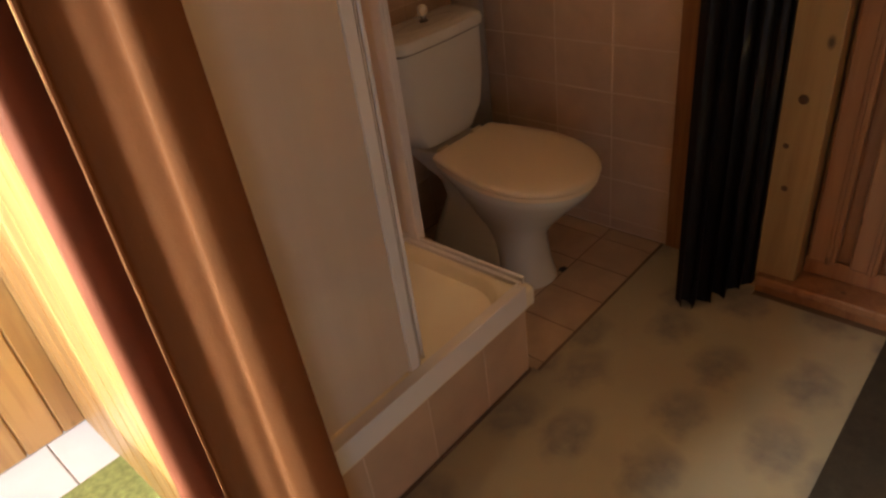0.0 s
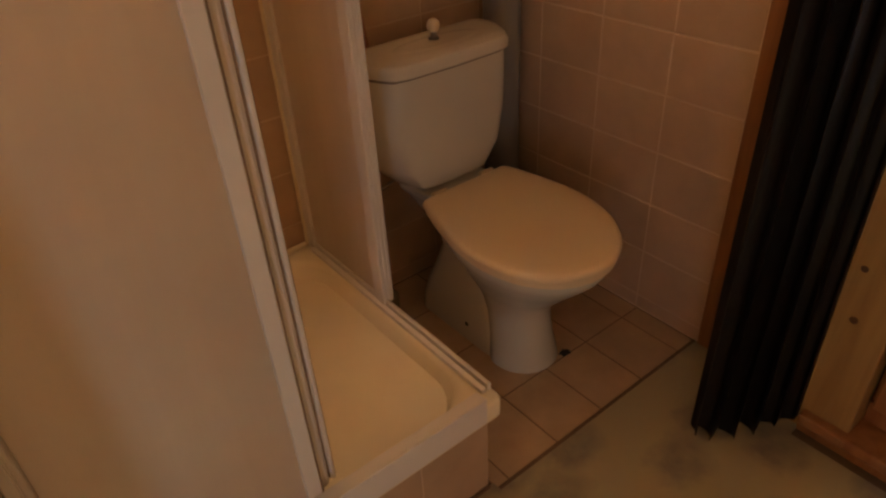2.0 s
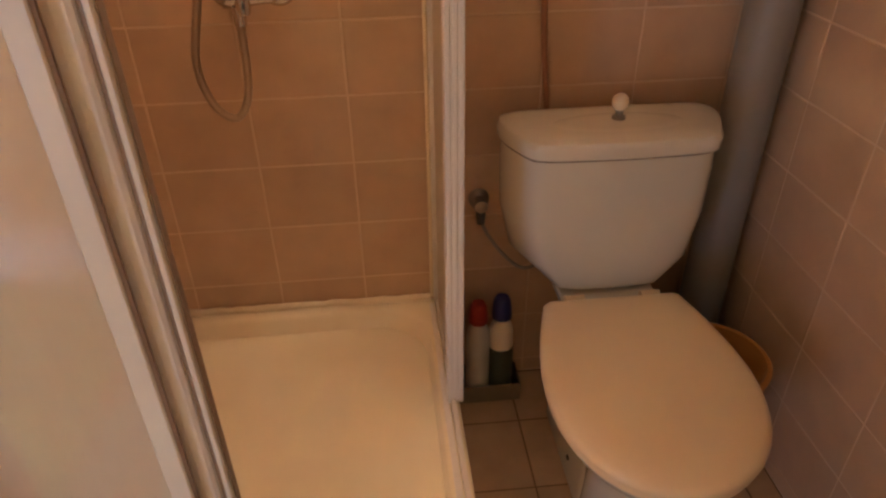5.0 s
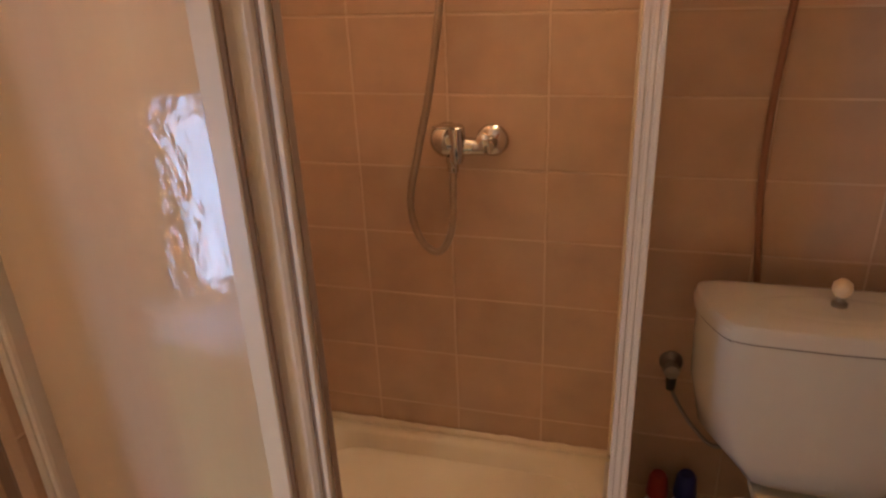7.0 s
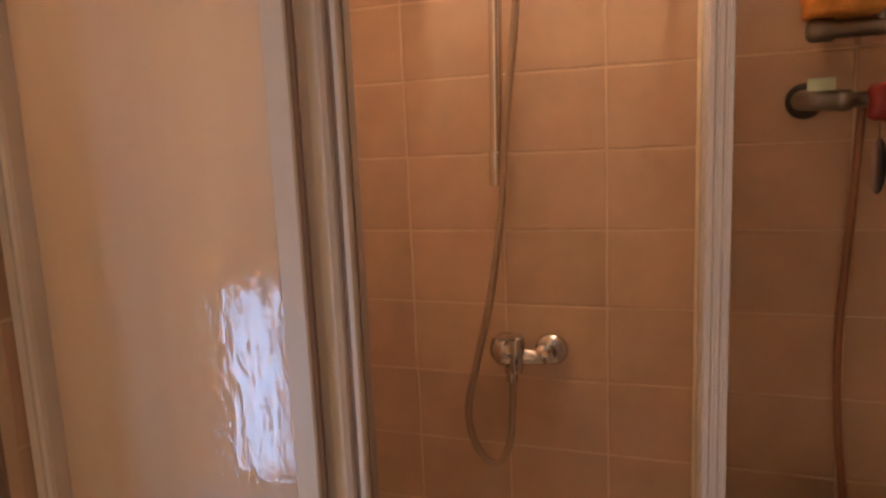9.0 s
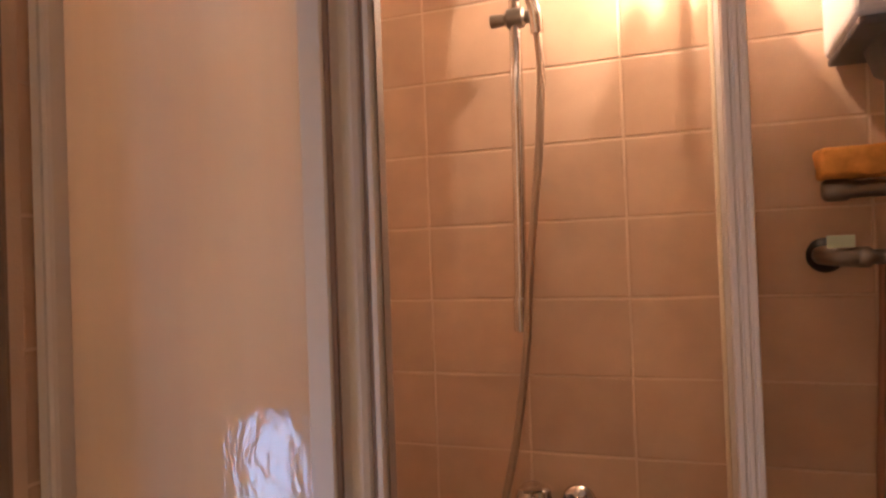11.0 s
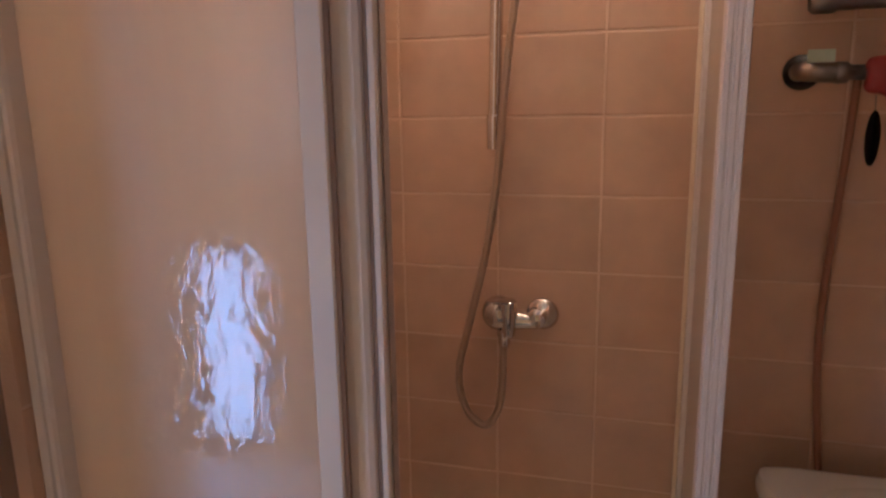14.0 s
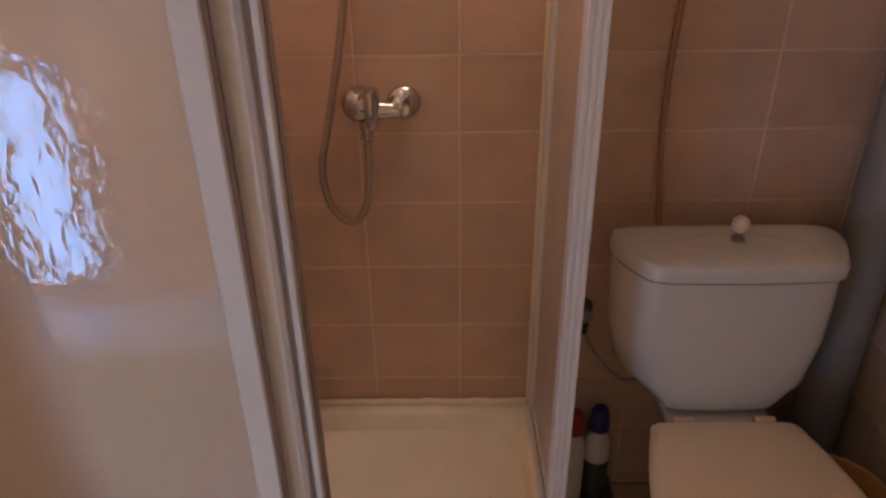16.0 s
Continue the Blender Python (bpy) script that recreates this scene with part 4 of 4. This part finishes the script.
def cloth(name, base, phase, amp, folds, z0, z1, mat, thick=0.004, flare=0.3, seed=1, hem=0.006):
    """A gathered curtain: base is a plan line of two points, folds swing across it, hanging from z1 to z0."""
    rnd = random.Random(seed)
    a, b = Vector((*base[0], 0)), Vector((*base[1], 0))
    way = (b - a).normalized()
    side = Vector((-way.y, way.x, 0))
    n = folds * 10
    ph = [rnd.uniform(-0.5, 0.5) for _ in range(folds + 2)]
    am = [rnd.uniform(0.7, 1.25) for _ in range(folds + 2)]
    bm = bmesh.new()
    rows = []
    for j in range(17):
        v = j / 16
        z = z0 + (z1 - z0) * v
        row = []
        for i in range(n + 1):
            u = i / n
            k = u * folds
            f = int(min(k, folds - 1))
            w = math.sin(2 * math.pi * k + phase + ph[f] * 0.4 * math.sin(math.pi * (k - f)))
            spread = 1 + flare * (0.5 - v)
            p = a + (b - a) * (0.5 + (u - 0.5) * spread) + side * (amp * am[f] * w * (0.75 + 0.25 * math.sin(3.1 * v + f)))
            p += way * (0.35 * amp * math.sin(4 * math.pi * k + 1.1))
            p.z = z + (hem * math.sin(7 * k + 2 * ph[f]) if j == 0 else 0)
            row.append(bm.verts.new(p))
        rows.append(row)
    for r0, r1 in zip(rows, rows[1:]):
        for i in range(n):
            bm.faces.new((r0[i], r0[i + 1], r1[i + 1], r1[i]))
    bmesh.ops.recalc_face_normals(bm, faces=bm.faces)
    bmesh.ops.solidify(bm, geom=bm.faces[:], thickness=thick)
    return smooth(part(name, bm, mat), 70)


def draped(name, plan, z0, z1, mat, gather, parent, thick=0.003, wave=0.004, seed=1):
    """A hanging cloth along a plan line of points, drawn a little towards the gather point at its top."""
    line = spline([(x, y, 0) for x, y in plan], 8)
    g = Vector((*gather, 0))
    ph = random.Random(seed).uniform(0, 6)
    bm = bmesh.new()
    rows = []
    for j in range(25):
        v = j / 24
        pull = 1.0 - 0.3 * v ** 1.5
        row = []
        for i, q in enumerate(line):
            p = g + (q - g) * pull + Vector((wave * math.sin(0.21 * i + 5 * v + ph), wave * math.cos(0.17 * i + 4 * v + ph), 0))
            p.z = z0 + (z1 - z0) * v
            row.append(bm.verts.new(p))
        rows.append(row)
    for r0, r1 in zip(rows, rows[1:]):
        for i in range(len(line) - 1):
            bm.faces.new((r0[i], r0[i + 1], r1[i + 1], r1[i]))
    bmesh.ops.recalc_face_normals(bm, faces=bm.faces)
    bmesh.ops.solidify(bm, geom=bm.faces[:], thickness=thick)
    return smooth(part(name, bm, mat, parent), 70)


door_curtain = thing("door_curtain", "terracotta door curtain drawn aside at the doorway", "curtain")
draped("cloth", [(-0.8, -0.825), (-0.78, -0.85), (-0.768, -0.9), (-0.764, -0.955), (-0.77, -0.995), (-0.784, -1.012), (-0.81, -1.03), (-0.835, -1.04), (-0.85, -1.022), (-0.852, -0.998), (-0.874, -0.984), (-0.895, -0.957), (-0.908, -0.952), (-0.918, -0.965)], 0.03, 2.0, M_CURTAIN, (-0.84, -0.92), door_curtain, seed=3)
draped("cloth", [(-0.89, -0.875), (-0.905, -0.888), (-0.925, -0.905), (-0.943, -0.905), (-0.953, -0.89), (-0.95, -0.872), (-0.935, -0.866)], 0.03, 2.0, M_DRY_CLOTH, (-0.86, -0.9), door_curtain, wave=0.002, seed=5)
rod = part("rod", tube([Vector((-0.86, -0.865, 2.02)), Vector((-0.86, -2.4, 2.02))], 0.012, 12), M_PINE_Y, door_curtain)

# ---- black curtain and the pine door beyond it ----
structure("trim_corner", box(RIGHT - 0.006, RIGHT + 0.1, -0.9, -0.7785, 0, TOP, 0.003), M_PINE_RED, "dark varnished pine board beside the tiles", "trim")
black = thing("black_curtain", "black satin curtain gathered beside the pine door", "curtain")
cl = cloth("cloth", ((0.44, -0.965), (0.655, -1.085)), 0.0, 0.028, 5, 0.014, 2.0, M_BLACKCLOTH, 0.003, 0.12, 8, hem=0.012)
cl.parent = black
part("rod", tube([Vector((0.42, -0.95, 2.02)), Vector((0.72, -1.12, 2.02))], 0.01, 10), M_STEEL, black)


def pine_door():
    t = thing("door_2", "knotty pine frame with vertical boarded door", "door", kind="structure")
    part("frame_post", box(0.65, 0.73, -1.2, -0.9, 0.0, 2.1, 0.004), M_PINE_POST, t)
    for y, z, r in ((-1.139, 0.597, 0.013), (-1.117, 0.467, 0.008), (-1.131, 0.345, 0.009)):
        knot = lathe([(0.001, 0.0), (r, 0.0), (r * 0.8, 0.0012), (0.001, 0.0016)], pose(0.6502, y, z, 0, -90, 0), 12)
        part("knot", knot, M_KNOT, t, "dark pine knot")
    part("frame_post", box(0.65, 0.73, -2.1, -2.0, 0.0, 2.1, 0.004), M_PINE_DOOR, t)
    part("frame_head", box(0.65, 0.73, -2.1, -0.9, 2.101, 2.2, 0.004), M_PINE_DOOR, t)
    part("sill", box(0.625, 0.73, -2.0, -1.1, 0.03, 0.06, 0.006), M_PINE_DOOR, t, "worn pine sill")
    # shade of the gap below the sill, drawn as a dark pine block
    part("sill_foot", box(0.645, 0.73, -2.0, -1.1, -0.006, 0.0295), M_PINE_RED, t, "dark strip standing in for the shaded recess under the sill")
    leaf = part("leaf", box(0.725, 0.745, -1.998, -1.202, 0.062, 2.09), M_PINE_RED, t)
    part("bottom_rail", box(0.712, 0.7245, -1.998, -1.202, 0.062, 0.12, 0.003), M_PINE_RED, leaf)
    yy, k = -1.212, 0
    while yy > -1.95:
        w = 0.07
        part("board", box(0.69, 0.7245, yy - w, yy, 0.121, 2.08, 0.006), M_PINE_DOOR, leaf)
        part("board_bead", box(0.684, 0.6895, yy - w + 0.012, yy - w + 0.024, 0.122, 2.08, 0.002), M_PINE_DOOR, leaf)
        yy -= w + 0.034
    return t


pine_door()
tagged(part("floor_mat", box(-0.34, 0.6, -2.0, -1.455, 0.0005, 0.012, 0.004), M_MAT), "dark brown floor mat on the vinyl", "mat")

# ---- hall ----
rug = tagged(part("rug", box(-1.75, -0.866, -2.06, -0.07, 0.0015, 0.016, 0.005), M_RUG), "green pile rug on the white hall floor", "rug")


def hall_floor():
    f = structure("floor_hall", box(HALL_L, -0.853, SOUTH, HALL_N, -0.0079, -0.002), M_DARKGROUT, "white tiled hall floor", "floor")
    rnd = random.Random(2)
    tile_wall(f, pose(0, 0, -0.0018, -90, 0, 0), joints(HALL_L, -0.854, -0.98, 0.3), joints(SOUTH, HALL_N, -0.09, 0.3), M_HALLTILE, rnd)


hall_floor()


def boards(parent, m, u0, u1, z0, z1, w, mat):
    """Upright tongued boards on a wall whose frame is m (x across, face to -y)."""
    cache = {}
    u = u0
    while u < u1 - 0.01:
        b = min(w, u1 - u)
        key = round(b, 3)
        if key not in cache:
            bm = box(0.0012, b - 0.0012, -0.016, 0.0, z0, z1, 0.004, seg=1)
            me = bpy.data.meshes.new("board")
            bm.to_mesh(me)
            bm.free()
            me.materials.append(mat)
            cache[key] = me
        ob = new("board", cache[key])
        ob.parent = parent
        ob.matrix_basis = m @ pose(u, 0, 0)
        u += w


bw = structure("wall_hall_boards", box(HALL_L, -0.86, HALL_N + 0.012, HALL_N + 0.0195, 0, TOP), M_PINE_RED, "pine boarded end wall of the hall", "wall")
boards(bw, pose(0, HALL_N + 0.012, 0), HALL_L, -0.868, 0.0, TOP, 0.098, M_PINE)
bw = structure("wall_partition_boards", box(LEFT - 0.104, LEFT - 0.0985, -0.84, HALL_N - 0.006, 0, TOP), M_PINE_RED, "pine boarded hall side of the partition", "wall")
boards(bw, pose(LEFT - 0.104, 0, 0, 0, 0, -90), -HALL_N + 0.008, 0.838, 0.0, TOP, 0.098, M_PINE)


# unseen window, added and placed to bring sun onto the partition
def hall_window():
    t = thing("window_1", "assumed pine framed hall window, out of view, added to admit daylight", "window", kind="structure")
    for b in ((-0.85, -0.03, 0.9, 0.95), (-0.85, -0.03, 2.0, 2.05), (-0.85, -0.8, 0.95, 2.0), (-0.08, -0.03, 0.95, 2.0), (-0.46, -0.42, 0.95, 2.0)):
        part("window_frame", box(HALL_L - 0.08, HALL_L + 0.02, b[0], b[1], b[2], b[3], 0.003), M_PINE_Y, t)
    for a, b in ((-0.8, -0.46), (-0.42, -0.08)):
        pane = part("pane", box(HALL_L - 0.04, HALL_L - 0.036, a, b, 0.95, 2.0), M_GLASS, t)
        pane.visible_shadow = False
    return t


def hall_door():
    t = thing("door_3", "pine entrance door with a low glass pane", "door", kind="structure")
    for b in ((-2.05, -1.79, 0.0, 2.04), (-1.53, -1.29, 0.0, 2.04)):
        part("stile", box(b[0], b[1], SOUTH - 0.06, SOUTH - 0.015, b[2], b[3], 0.003), M_PINE, t)
    for b in ((0.0, 0.08), (0.89, 1.03), (1.94, 2.04)):
        part("rail", box(-1.79, -1.53, SOUTH - 0.06, SOUTH - 0.015, b[0], b[1], 0.003), M_PINE, t)
    pane = part("pane", box(-1.79, -1.53, SOUTH - 0.04, SOUTH - 0.036, 0.08, 0.89), M_GLASS, t)
    pane.visible_shadow = False
    part("panel", box(-1.79, -1.53, SOUTH - 0.045, SOUTH - 0.03, 1.03, 1.94, 0.002), M_PINE, t)
    return t


hall_window()
hall_door()


def lace():
    """Added flecks that ragged the door glass's reflection: many small irregular tufts, thick towards one side."""
    rnd = random.Random(21)
    t = thing("reflection_flecks", "added flecks over the door glass that make its reflection ragged", "lace")
    bm = bmesh.new()
    for k in range(450):
        dense = k < 150
        x = -1.53 - abs(rnd.gauss(0, 0.022)) if dense else -1.79 + abs(rnd.gauss(0, 0.03)) if k < 260 else rnd.uniform(-1.75, -1.55)
        z = rnd.uniform(0.07, 0.9) if k < 330 else 0.085 + abs(rnd.gauss(0, 0.02)) if k < 400 else 0.885 - abs(rnd.gauss(0, 0.025))
        x = x if k < 330 else rnd.uniform(-1.79, -1.53)
        r = rnd.uniform(0.004, 0.012) if k < 260 else rnd.uniform(0.0035, 0.008)
        n = 7
        ring = [(rnd.uniform(0.55, 1.3) * r, 2 * math.pi * i / n) for i in range(n)]
        loft([[Vector((x + q * math.cos(a), yy, z + 1.5 * q * math.sin(a))) for q, a in ring] for yy in (-2.4115, -2.4105)], bm)
    tagged(part("tufts", bm, M_FLECK, t), kind="stuff")
    part("heading", box(-1.78, -1.52, -2.413, -2.409, 0.9, 0.92, 0.001), M_FLECK, t)
    return t


lace()
structure("ground", box(-60, 60, -60, 60, -0.3, -0.14), material("snowy pale ground", (0.5, 0.5, 0.5), 0.9), "pale ground outside the house", "ground")

# ---- tiles ----
rt = random.Random(11)
ROWS_Z = joints(0.004, TOP - 0.002, 1.102, 0.1508)
tile_wall(wall_back, Matrix(), joints(LEFT, RIGHT, -0.168, 0.2), ROWS_Z, M_TILE, rt)
tile_wall(wall_right, pose(RIGHT, 0, 0, 0, 0, -90), joints(0.006, 0.777, 0.155, 0.2075), ROWS_Z, M_TILE, rt)
tile_wall(wall_left, pose(LEFT, 0, 0, 0, 0, 90), joints(-0.775, -0.006, -0.168, 0.2), ROWS_Z, M_TILE, rt)
tile_wall(plinth, pose(0, FRONT + 0.02, 0), joints(LEFT + 0.003, -0.012, -0.185, 0.2), [0.002, RIM - 0.047], M_TILE, rt)
tile_wall(plinth, pose(-0.012, 0, 0, 0, 0, 90), joints(FRONT + 0.02, -0.006, -0.565, 0.2), [0.002, RIM - 0.047], M_TILE, rt)
floor_t = structure("floor_tiled", box(-0.005, RIGHT, -0.765, -0.001, -0.0078, -0.002), M_FLOORGROUT, "brown tiled floor under the toilet", "floor")
tile_wall(floor_t, pose(0, 0, -0.0018, -90, 0, 0), joints(-0.004, RIGHT, 0.19, 0.156), joints(-0.764, -0.002, -0.575, 0.2), M_FLOORTILE, rt)
tile_wall(reveal, pose(0, -0.7945, 0), [LEFT - 0.047, LEFT - 0.019], ROWS_Z, M_TILE, rt)
